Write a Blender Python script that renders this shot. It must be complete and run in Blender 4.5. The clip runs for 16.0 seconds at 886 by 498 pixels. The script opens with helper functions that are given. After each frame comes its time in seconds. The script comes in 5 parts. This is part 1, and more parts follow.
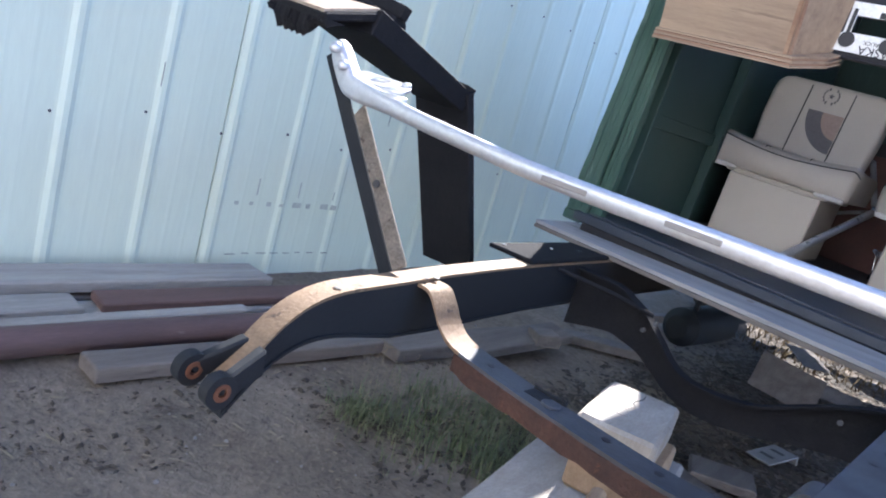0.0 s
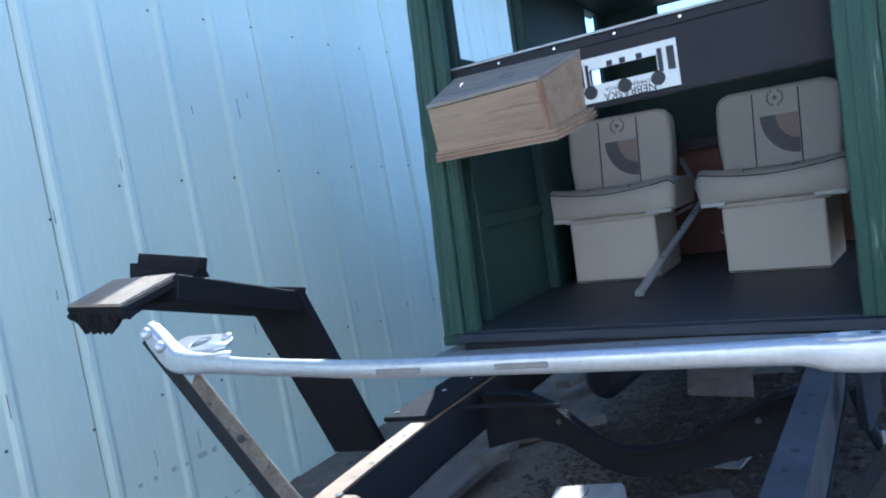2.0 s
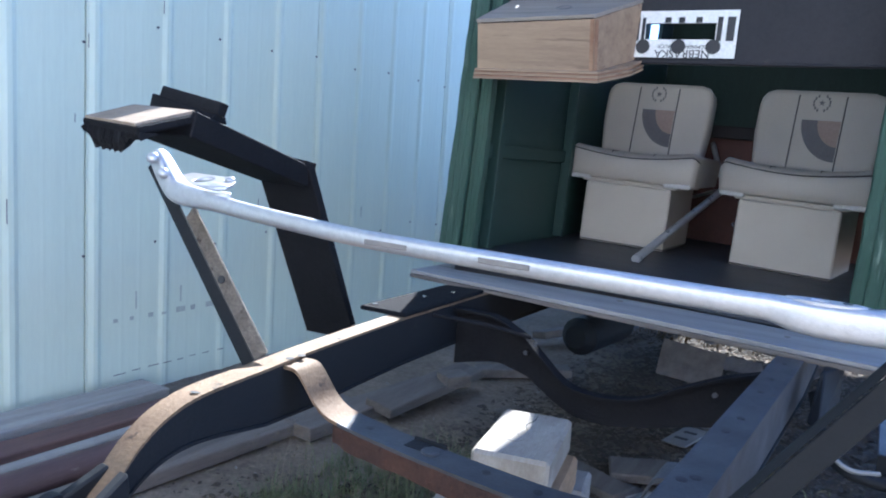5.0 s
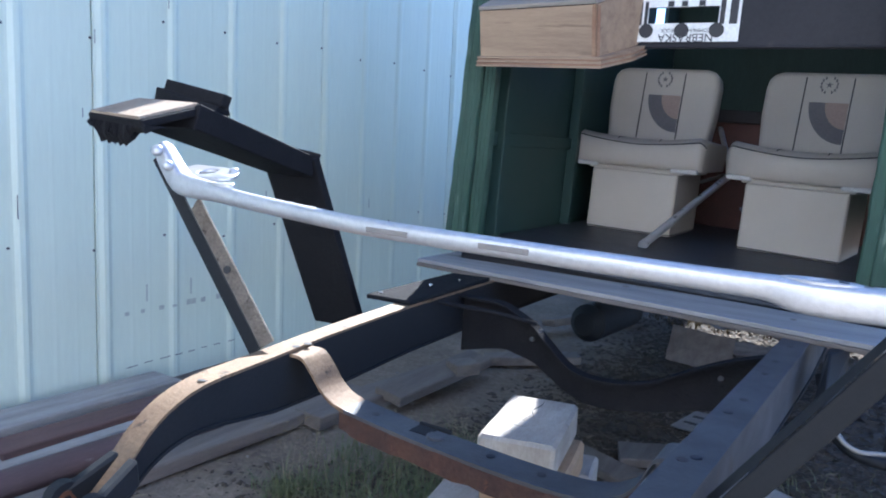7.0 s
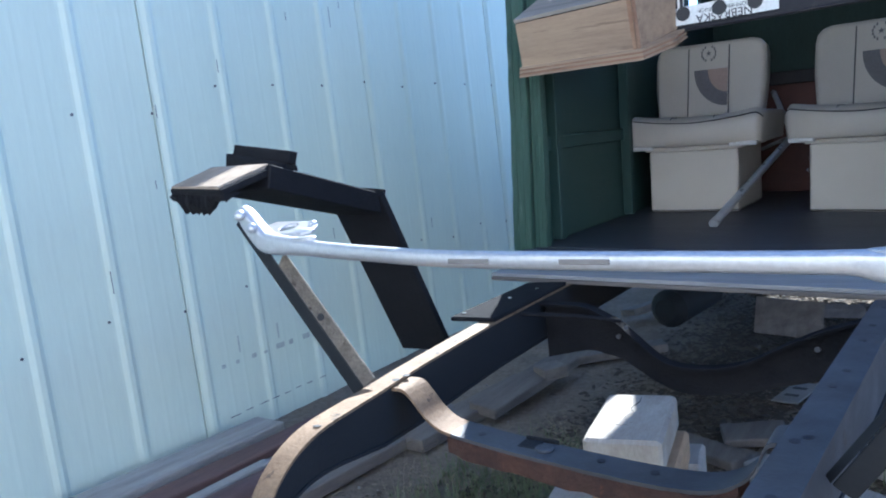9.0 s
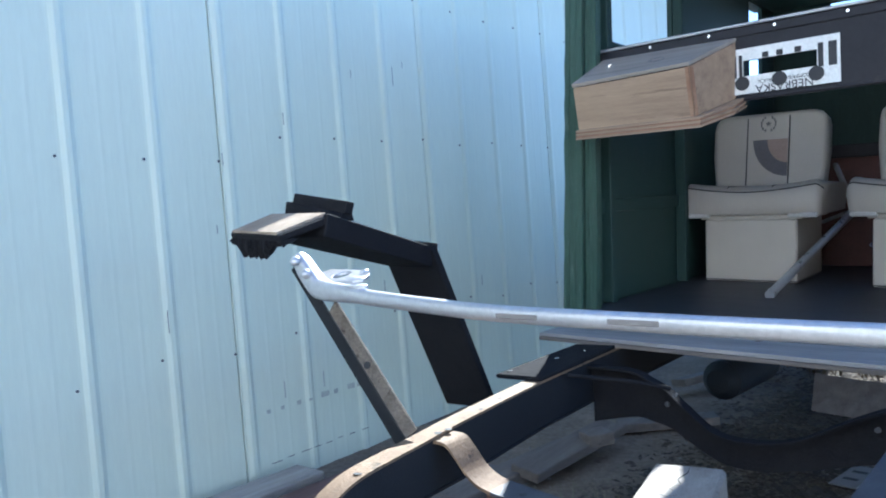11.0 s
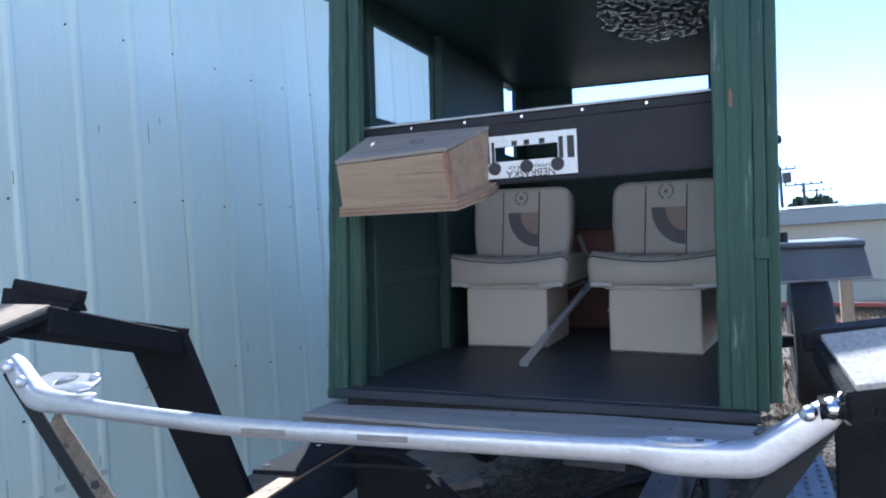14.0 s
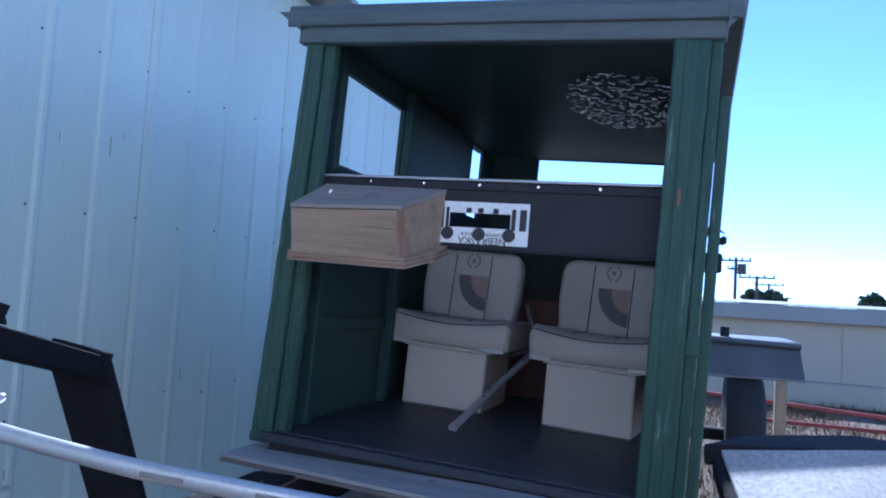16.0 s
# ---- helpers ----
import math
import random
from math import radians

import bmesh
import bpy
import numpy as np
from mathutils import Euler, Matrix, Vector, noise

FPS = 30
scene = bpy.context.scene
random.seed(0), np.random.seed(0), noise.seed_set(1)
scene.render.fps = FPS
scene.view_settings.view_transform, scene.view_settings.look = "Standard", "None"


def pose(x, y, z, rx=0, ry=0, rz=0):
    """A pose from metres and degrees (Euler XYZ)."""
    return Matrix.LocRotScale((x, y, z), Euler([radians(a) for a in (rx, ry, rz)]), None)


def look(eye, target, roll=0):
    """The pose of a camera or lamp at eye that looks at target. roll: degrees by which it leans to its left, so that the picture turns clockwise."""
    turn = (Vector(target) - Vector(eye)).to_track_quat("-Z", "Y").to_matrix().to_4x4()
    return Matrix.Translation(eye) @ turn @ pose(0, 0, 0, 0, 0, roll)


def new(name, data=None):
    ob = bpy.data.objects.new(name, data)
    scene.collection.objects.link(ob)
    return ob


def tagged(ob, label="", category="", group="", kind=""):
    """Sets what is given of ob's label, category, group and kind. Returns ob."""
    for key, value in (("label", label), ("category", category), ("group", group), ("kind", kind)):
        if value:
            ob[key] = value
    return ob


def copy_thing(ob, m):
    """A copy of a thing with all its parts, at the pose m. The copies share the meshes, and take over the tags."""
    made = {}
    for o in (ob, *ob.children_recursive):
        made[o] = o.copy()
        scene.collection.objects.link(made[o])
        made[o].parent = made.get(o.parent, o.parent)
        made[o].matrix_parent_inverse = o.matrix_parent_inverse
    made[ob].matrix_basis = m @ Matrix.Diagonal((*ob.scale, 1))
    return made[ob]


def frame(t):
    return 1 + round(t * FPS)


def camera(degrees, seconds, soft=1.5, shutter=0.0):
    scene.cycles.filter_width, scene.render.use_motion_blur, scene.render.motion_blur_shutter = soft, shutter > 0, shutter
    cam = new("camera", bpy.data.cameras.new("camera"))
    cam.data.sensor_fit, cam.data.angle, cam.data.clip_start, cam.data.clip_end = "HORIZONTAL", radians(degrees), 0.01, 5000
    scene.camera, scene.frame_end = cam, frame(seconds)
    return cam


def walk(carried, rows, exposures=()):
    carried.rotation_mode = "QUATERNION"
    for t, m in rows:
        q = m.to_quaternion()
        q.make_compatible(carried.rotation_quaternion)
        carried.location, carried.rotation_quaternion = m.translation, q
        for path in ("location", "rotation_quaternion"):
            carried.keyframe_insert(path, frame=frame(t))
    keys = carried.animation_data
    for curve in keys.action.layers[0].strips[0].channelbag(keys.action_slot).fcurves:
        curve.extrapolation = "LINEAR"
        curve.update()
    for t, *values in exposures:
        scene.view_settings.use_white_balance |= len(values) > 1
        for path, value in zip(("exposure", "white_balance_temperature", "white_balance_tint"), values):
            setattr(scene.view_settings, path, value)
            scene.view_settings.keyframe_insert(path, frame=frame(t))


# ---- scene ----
cam = camera(61.8, 16.0, soft=2.0)
PATH = [
    (0, (0.461, -0.992, 0.975), (-0.691, 0.588, 0.555), 16.0),
    (0.5, (0.463, -0.998, 1.02), (-0.779, 0.54, 0.71), 3.5),
    (1, (0.508, -0.971, 1.074), (-0.712, 0.6, 0.873), -5.5),
    (1.5, (0.576, -0.927, 1.122), (-0.482, 0.768, 1.019), -10.7),
    (2, (0.575, -0.937, 1.108), (-0.411, 0.801, 1.017), -10.5),
    (2.5, (0.639, -0.889, 1.114), (-0.16, 0.94, 0.99), -14.3),
    (3, (0.659, -0.846, 1.101), (0.053, 1.052, 0.927), -13.1),
    (3.5, (0.615, -0.891, 1.063), (-0.131, 0.955, 0.873), -3.8),
    (4, (0.581, -0.954, 1.023), (-0.383, 0.784, 0.8), 3.1),
    (6.5, (0.612, -0.955, 1.034), (-0.419, 0.739, 0.775), 3.3),
    (7, (0.612, -0.955, 1.022), (-0.416, 0.738, 0.745), 2.7),
    (7.5, (0.626, -0.983, 1.054), (-0.407, 0.701, 0.743), -2.3),
    (8, (0.647, -1.013, 1.092), (-0.433, 0.641, 0.781), -8.5),
    (8.5, (0.62, -1.002, 1.073), (-0.487, 0.636, 0.774), -8.0),
    (9, (0.612, -1.009, 1.063), (-0.557, 0.594, 0.81), -6.9),
    (9.5, (0.619, -1.021, 1.073), (-0.618, 0.541, 0.899), -7.0),
    (12, (0.626, -1.023, 1.046), (-0.619, 0.541, 0.991), -2.5),
    (12.5, (0.653, -1.021, 1.142), (-0.476, 0.63, 1.117), -3.2),
    (13, (0.649, -0.975, 1.178), (-0.319, 0.776, 1.164), -4.2),
    (13.5, (0.649, -0.949, 1.166), (-0.189, 0.867, 1.142), -4.5),
    (14, (0.641, -0.955, 1.15), (-0.116, 0.896, 1.148), -4.0),
    (14.5, (0.658, -0.954, 1.177), (-0.032, 0.922, 1.236), -3.2),
    (15, (0.675, -0.946, 1.197), (0.036, 0.945, 1.327), -1.8),
    (15.5, (0.688, -0.946, 1.203), (0.083, 0.952, 1.379), 0.2),
    (16, (0.689, -0.951, 1.187), (0.033, 0.935, 1.313), 3.5),
]
EXPOSURES = [(0, 2.18, 5950, 14), (1, 1.72, 5300, 6), (2, 1.66, 5050, 4), (3, 1.72, 5100, 3), (4, 1.91, 5350, 7), (7, 1.96, 5500, 11), (9.5, 1.82, 5350, 6), (12, 1.72, 5450, 5), (13, 1.62, 5300, 7), (14.5, 1.58, 5300, 11), (16, 1.05, 4750, 15)]
walk(cam, [(t, look(eye, target, roll)) for t, eye, target, roll in PATH], EXPOSURES)

# ---- world, sun, exposure ----
SUN = Vector((-0.375, 1.0, 0.985)).normalized()
world = bpy.data.worlds.new("world")
scene.world = world
world.use_nodes = True
wn = world.node_tree.nodes
sky = wn.new("ShaderNodeTexSky")
sky.sky_type = "NISHITA"
sky.sun_disc = False
sky.sun_elevation = math.asin(SUN.z)
sky.sun_rotation = math.atan2(SUN.x, SUN.y)
sky.air_density, sky.dust_density, sky.ozone_density = 0.62, 0.0, 2.2
sky.altitude = 900
world.node_tree.links.new(sky.outputs[0], wn["Background"].inputs[0])
wn["Background"].inputs[1].default_value = 0.15
sun_data = bpy.data.lights.new("sun", "SUN")
sun_data.energy, sun_data.angle, sun_data.color = 4.4, radians(0.53), (1.0, 0.94, 0.84)
sun = new("sun", sun_data)
sun.matrix_world = look(SUN * 30, (0, 0, 0))

# ---- materials ----


def mat(name, base, rough=0.6, metal=0.0, second=None, scale=8.0, mix=0.5, bump=0.15, fine=120.0, stretch=(1, 1, 1),
        stain=None, stain_scale=2.0, stain_at=0.6, vary=0.0, coat=0.0, grit=0.2, spec=0.5):
    """A surface with broad patches of a second colour, fine grain, optional stains and per-piece variation."""
    m = bpy.data.materials.new(name)
    m.use_nodes = True
    nt = m.node_tree
    bs = nt.nodes["Principled BSDF"]
    tc = nt.nodes.new("ShaderNodeTexCoord")
    mp = nt.nodes.new("ShaderNodeMapping")
    mp.inputs["Scale"].default_value = stretch
    nt.links.new(tc.outputs["Object"], mp.inputs[0])

    def tex(s, detail=6.0, r=0.6):
        n = nt.nodes.new("ShaderNodeTexNoise")
        n.inputs["Scale"].default_value, n.inputs["Detail"].default_value, n.inputs["Roughness"].default_value = s, detail, r
        nt.links.new(mp.outputs[0], n.inputs["Vector"])
        return n.outputs["Fac"]

    def ramp(src, a, b):
        r = nt.nodes.new("ShaderNodeMapRange")
        r.inputs["From Min"].default_value, r.inputs["From Max"].default_value = a, b
        nt.links.new(src, r.inputs[0])
        return r.outputs[0]

    def blend(fac, a, b, mode="MIX"):
        x = nt.nodes.new("ShaderNodeMix")
        x.data_type, x.blend_type = "RGBA", mode
        for s, v in ((0, fac), (6, a), (7, b)):
            if hasattr(v, "is_linked"):
                nt.links.new(v, x.inputs[s])
            elif s == 0:
                x.inputs[0].default_value = v
            else:
                x.inputs[s].default_value = (*v, 1)
        return x.outputs[2]

    broad, grain = tex(scale), tex(fine, 4.0, 0.7)
    second = second or tuple(c * 0.75 for c in base)
    f = nt.nodes.new("ShaderNodeMath")
    f.operation = "MULTIPLY"
    nt.links.new(ramp(broad, 0.35, 0.65), f.inputs[0])
    f.inputs[1].default_value = mix
    col = blend(f.outputs[0], base, second)
    g = ramp(grain, 0.25, 0.75)
    dark = blend(g, (1 - grit,) * 3, (1 + 0.5 * grit,) * 3)
    col = blend(1.0, col, dark, "MULTIPLY")
    if stain:
        col = blend(ramp(tex(stain_scale, 8.0, 0.7), stain_at, stain_at + 0.07), col, stain)
    if vary:
        oi = nt.nodes.new("ShaderNodeObjectInfo")
        hv = nt.nodes.new("ShaderNodeHueSaturation")
        nt.links.new(ramp(oi.outputs["Random"], 0, 1), hv.inputs["Value"])
        vr = hv.inputs["Value"].links[0].from_node
        vr.inputs["To Min"].default_value, vr.inputs["To Max"].default_value = 1 - vary, 1 + vary
        nt.links.new(col, hv.inputs["Color"])
        col = hv.outputs[0]
    nt.links.new(col, bs.inputs["Base Color"])
    rr = nt.nodes.new("ShaderNodeMapRange")
    rr.inputs["To Min"].default_value, rr.inputs["To Max"].default_value = max(0.02, rough - 0.12), min(1.0, rough + 0.12)
    nt.links.new(broad, rr.inputs[0])
    nt.links.new(rr.outputs[0], bs.inputs["Roughness"])
    bs.inputs["Metallic"].default_value = metal
    bs.inputs["Specular IOR Level"].default_value = spec
    bs.inputs["Coat Weight"].default_value = coat
    if bump:
        ad = nt.nodes.new("ShaderNodeMath")
        ad.operation = "ADD"
        nt.links.new(broad, ad.inputs[0])
        nt.links.new(grain, ad.inputs[1])
        bp = nt.nodes.new("ShaderNodeBump")
        bp.inputs["Strength"].default_value, bp.inputs["Distance"].default_value = bump, 0.01
        nt.links.new(ad.outputs[0], bp.inputs["Height"])
        nt.links.new(bp.outputs[0], bs.inputs["Normal"])
    return m


M = {
    "siding": mat("siding", (0.69, 0.755, 0.645), 0.45, 0, (0.61, 0.68, 0.585), 1.3, 0.7, 0.012, 40, (1, 1.6, 0.22), stain=(0.56, 0.62, 0.54), stain_scale=5, stain_at=0.68, vary=0.03, grit=0.05),
    "screw": mat("screw", (0.12, 0.12, 0.13), 0.5, 0.7),
    "scuff": mat("scuff", (0.20, 0.22, 0.23), 0.8, 0, (0.08, 0.09, 0.10), 30, 0.9),
    "dirt": mat("dirt", (0.245, 0.200, 0.160), 0.95, 0, (0.150, 0.122, 0.098), 2.5, 0.85, 1.0, 45, stain=(0.09, 0.073, 0.06), stain_scale=6, stain_at=0.60, grit=0.4, spec=0.2),
    "black_steel": mat("black_steel", (0.014, 0.016, 0.020), 0.65, 0.0, (0.022, 0.024, 0.028), 9, 0.7, 0.15, 160, stain=(0.045, 0.036, 0.03), stain_scale=11, stain_at=0.66, spec=0.25),
    "grey_steel": mat("grey_steel", (0.085, 0.09, 0.102), 0.5, 0.1, (0.045, 0.047, 0.054), 7, 0.8, 0.15, 140, stain=(0.06, 0.042, 0.033), stain_scale=10, stain_at=0.62, spec=0.4),
    # worn rusty steel whose tan also holds the warm sunlight
    "sunlit_worn_steel": mat("sunlit_worn_steel", (0.27, 0.185, 0.115), 0.6, 0.1, (0.17, 0.11, 0.07), 9, 0.8, 0.35, 150, stain=(0.05, 0.038, 0.03), stain_scale=16, stain_at=0.60, spec=0.3, grit=0.3),
    "rust": mat("rust", (0.085, 0.038, 0.026), 0.88, 0.0, (0.045, 0.024, 0.02), 14, 0.85, 0.8, 90, stain=(0.15, 0.06, 0.035), stain_scale=16, stain_at=0.62, grit=0.35),
    "orange_rust": mat("orange_rust", (0.17, 0.065, 0.032), 0.7, 0.1, (0.09, 0.04, 0.025), 30, 0.7, 0.3),
    "silver": mat("silver", (0.60, 0.60, 0.615), 0.36, 0.6, (0.50, 0.505, 0.53), 9, 0.7, 0.10, 90, stain=(0.10, 0.09, 0.09), stain_scale=22, stain_at=0.70, grit=0.15),
    "slot": mat("slot", (0.27, 0.25, 0.24), 0.6, 0.1, (0.20, 0.19, 0.185), 30, 0.7),
    "felt": mat("felt", (0.014, 0.014, 0.017), 0.9, 0, (0.022, 0.022, 0.024), 14, 0.6, 0.5, 120, spec=0.15),
    "ply_grey": mat("ply_grey", (0.36, 0.35, 0.35), 0.85, 0, (0.25, 0.245, 0.25), 6, 0.8, 0.3, 50, (0.35, 4, 4), stain=(0.17, 0.165, 0.165), stain_scale=4, stain_at=0.64),
    "ply_edge": mat("ply_edge", (0.22, 0.19, 0.17), 0.9, 0, (0.10, 0.085, 0.075), 3, 0.8, 0.3, 90, (1, 1, 25)),
    "ply_tan": mat("ply_tan", (0.40, 0.285, 0.19), 0.7, 0, (0.26, 0.18, 0.125), 3, 0.9, 0.2, 60, (0.7, 9, 9), stain=(0.19, 0.13, 0.09), stain_scale=2.2, stain_at=0.585, grit=0.2),
    "ply_tan_edge": mat("ply_tan_edge", (0.24, 0.125, 0.075), 0.85, 0, (0.36, 0.23, 0.15), 5, 0.9, 0.3, 60, (1, 1, 3)),
    "ply_sun": mat("ply_sun", (0.45, 0.365, 0.285), 0.9, 0, (0.31, 0.24, 0.18), 7, 0.85, 0.6, 50, (4, 0.9, 1), stain=(0.13, 0.095, 0.08), stain_scale=9, stain_at=0.62, spec=0.15, grit=0.3),
    "white_board": mat("white_board", (0.46, 0.445, 0.42), 0.85, 0, (0.36, 0.345, 0.325), 5, 0.85, 0.5, 60, (3, 1.4, 1), stain=(0.19, 0.18, 0.18), stain_scale=9, stain_at=0.66, grit=0.35, spec=0.2),
    "green": mat("green", (0.020, 0.066, 0.046), 0.45, 0, (0.045, 0.105, 0.073), 4, 0.85, 0.6, 40, (11, 11, 0.6), stain=(0.20, 0.265, 0.22), stain_scale=5, stain_at=0.605, grit=0.35),
    "header_grey": mat("header_grey", (0.11, 0.135, 0.135), 0.6, 0, (0.075, 0.095, 0.095), 5, 0.8, 0.3, 50, (0.6, 5, 5)),
    "cab_in": mat("cab_in", (0.026, 0.058, 0.052), 0.55, 0, (0.040, 0.078, 0.068), 5, 0.7, 0.2, 60, (3, 3, 0.5), spec=0.35),
    "cab_floor": mat("cab_floor", (0.030, 0.036, 0.048), 0.5, 0, (0.050, 0.056, 0.068), 3, 0.8, 0.2, 60, (1, 4, 1), stain=(0.075, 0.078, 0.085), stain_scale=4, stain_at=0.64, spec=0.4),
    "dash": mat("dash", (0.022, 0.022, 0.027), 0.6, 0, (0.034, 0.032, 0.037), 6, 0.7, 0.1, 80, stain=(0.06, 0.05, 0.05), stain_scale=7, stain_at=0.68, spec=0.25),
    "dash_edge": mat("dash_edge", (0.42, 0.42, 0.44), 0.45, 0.5),
    "maroon": mat("maroon", (0.10, 0.035, 0.03), 0.6, 0, (0.06, 0.025, 0.022), 5, 0.8),
    "plate": mat("plate", (0.80, 0.80, 0.78), 0.4, 0, (0.72, 0.72, 0.70), 6, 0.4, 0.03),
    "ink": mat("ink", (0.02, 0.02, 0.025), 0.5),
    "vinyl": mat("vinyl", (0.55, 0.50, 0.44), 0.45, 0, (0.48, 0.435, 0.385), 4, 0.6, 0.08, 260, stain=(0.42, 0.385, 0.35), stain_scale=7, stain_at=0.68, grit=0.08),
    "piping": mat("piping", (0.05, 0.05, 0.055), 0.5),
    "tan_vinyl": mat("tan_vinyl", (0.40, 0.29, 0.24), 0.5),
    "grey_vinyl": mat("grey_vinyl", (0.15, 0.14, 0.15), 0.5),
    "chair_white": mat("chair_white", (0.66, 0.65, 0.64), 0.45),
    "tube": mat("tube", (0.50, 0.51, 0.53), 0.3, 0.45, (0.44, 0.45, 0.475), 20, 0.3, 0.05, grit=0.06),
    "chrome": mat("chrome", (0.70, 0.70, 0.72), 0.2, 1.0),
    "rubber": mat("rubber", (0.018, 0.018, 0.02), 0.75, 0, (0.03, 0.03, 0.03), 8, 0.6, 0.25),
    "diamond": mat("diamond", (0.16, 0.165, 0.18), 0.5, 0.4, (0.10, 0.10, 0.11), 9, 0.7, 0.15),
    "wood_grey": mat("wood_grey", (0.40, 0.37, 0.345), 0.88, 0, (0.25, 0.23, 0.215), 4, 0.85, 0.4, 60, (5, 0.5, 5), stain=(0.11, 0.10, 0.09), stain_scale=5, stain_at=0.63, vary=0.15),
    "wood_red": mat("wood_red", (0.15, 0.085, 0.075), 0.85, 0, (0.10, 0.065, 0.06), 5, 0.8, 0.3, 60, (4, 0.5, 4), vary=0.1),
    "pipe_red": mat("pipe_red", (0.125, 0.075, 0.073), 0.65, 0, (0.085, 0.055, 0.054), 6, 0.8, 0.2, 60, (3, 0.4, 3), stain=(0.26, 0.22, 0.20), stain_scale=14, stain_at=0.66),
    "wood_white": mat("wood_white", (0.47, 0.43, 0.38), 0.85, 0, (0.33, 0.285, 0.24), 6, 0.8, 0.5, 60, (3, 1, 1), stain=(0.13, 0.10, 0.08), stain_scale=9, stain_at=0.63),
    "wood_raw": mat("wood_raw", (0.46, 0.31, 0.19), 0.85, 0, (0.34, 0.22, 0.13), 10, 0.8, 0.4, 60, (4, 1, 4), vary=0.1),
    "grass": mat("grass", (0.105, 0.135, 0.058), 0.7, 0, (0.17, 0.165, 0.09), 3, 0.8, 0.0),
    "straw": mat("straw", (0.24, 0.20, 0.14), 0.85, 0, (0.14, 0.115, 0.08), 5, 0.8, 0.0),
    "stone": mat("stone", (0.28, 0.26, 0.24), 0.9, 0, (0.20, 0.18, 0.17), 20, 0.8, 0.3, vary=0.2),
    "bounce_white": mat("bounce_white", (0.74, 0.73, 0.70), 0.7, 0, (0.68, 0.67, 0.64), 0.6, 0.6, 0.0, grit=0.05),
    "amber": mat("amber", (0.26, 0.12, 0.06), 0.5, 0, (0.16, 0.08, 0.05), 40),
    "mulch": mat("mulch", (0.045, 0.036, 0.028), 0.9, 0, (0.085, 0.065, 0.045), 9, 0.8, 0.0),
    "far_wall": mat("far_wall", (0.52, 0.475, 0.37), 0.7, 0, (0.46, 0.42, 0.33), 0.6, 0.6, 0.0, grit=0.05),
    "far_roof": mat("far_roof", (0.36, 0.37, 0.35), 0.6, 0, (0.31, 0.32, 0.305), 0.6),
    "fender_grey": mat("fender_grey", (0.10, 0.115, 0.14), 0.5, 0.2, (0.07, 0.08, 0.10), 4, 0.7, 0.1),
    "bare_metal": mat("bare_metal", (0.30, 0.29, 0.285), 0.55, 0.3, (0.22, 0.21, 0.205), 5, 0.7, 0.1),
    "red_steel": mat("red_steel", (0.32, 0.06, 0.05), 0.55, 0, (0.2, 0.05, 0.045), 5, 0.7),
    "pole_wood": mat("pole_wood", (0.12, 0.10, 0.09), 0.9),
    "leaf": mat("leaf", (0.05, 0.08, 0.035), 0.7, 0, (0.07, 0.10, 0.04), 3, 0.7, 0.0),
    "plastic_sheet": mat("plastic_sheet", (0.024, 0.034, 0.031), 0.24, 0.0, (0.04, 0.05, 0.046), 9, 0.7, 0.0, spec=0.45),
    # the box's plywood, greyed by the sky reflection put into its colour
    "ply_sky_lid": mat("ply_sky_lid", (0.34, 0.30, 0.265), 0.75, 0, (0.25, 0.22, 0.195), 3, 0.85, 0.2, 60, (0.7, 8, 4), stain=(0.17, 0.145, 0.125), stain_scale=3, stain_at=0.62, grit=0.15),
    "pitted": mat("pitted", (0.30, 0.255, 0.205), 0.6, 0.1, (0.18, 0.145, 0.115), 25, 0.8, 1.0, 190, stain=(0.07, 0.05, 0.04), stain_scale=45, stain_at=0.60, grit=0.4, spec=0.3),
    "wood_dark": mat("wood_dark", (0.17, 0.145, 0.13), 0.9, 0, (0.10, 0.085, 0.078), 4, 0.8, 0.4, 60, (5, 0.5, 5), stain=(0.06, 0.05, 0.045), stain_scale=5, stain_at=0.64, vary=0.12),
    "dry_grass": mat("dry_grass", (0.15, 0.105, 0.055), 0.9, 0, (0.085, 0.06, 0.032), 2, 0.8, 0.0, spec=0.1),
    "smudge": mat("smudge", (0.53, 0.575, 0.52), 0.8, 0, (0.42, 0.455, 0.43), 60, 0.9, 0.0, grit=0.3),
    "post_wood": mat("post_wood", (0.45, 0.35, 0.24), 0.85, 0, (0.33, 0.25, 0.17), 6, 0.8, 0.2, 60, (4, 4, 0.5)),
}

# ---- mesh helpers ----


def turned(deg, pivot_z):
    """The slight lean of the truck on its supports."""
    return Matrix.Translation((0, 0, pivot_z)) @ pose(0, 0, 0, 0, deg, 0) @ Matrix.Translation((0, 0, -pivot_z))


CAB, FRAME, LEVEL = turned(2.6, 0.68), turned(1.0, 0.6), Matrix.Identity(4)
DASH = Matrix.Translation((0.017, 0, -0.0165)) @ turned(1.5, 0.68)
BASE = {}


def thing(name, base, label, category, group="", kind="", lean=LEVEL):
    ob = new(name)
    ob.empty_display_size = 0.05
    ob.matrix_world = lean @ Matrix.Translation(base)
    BASE[ob.name] = Vector(base)
    return tagged(ob, label, category, group, kind)


def part(name, bm, material, parent, label="", smooth=False):
    base = BASE[parent.name]
    bmesh.ops.translate(bm, verts=bm.verts, vec=-base)
    me = bpy.data.meshes.new(name)
    bm.to_mesh(me)
    bm.free()
    me.materials.append(M[material])
    if smooth:
        for p in me.polygons:
            p.use_smooth = True
        me.set_sharp_from_angle(angle=radians(38))
    ob = new(name, me)
    ob.parent = parent
    BASE[ob.name] = base
    return tagged(ob, label)


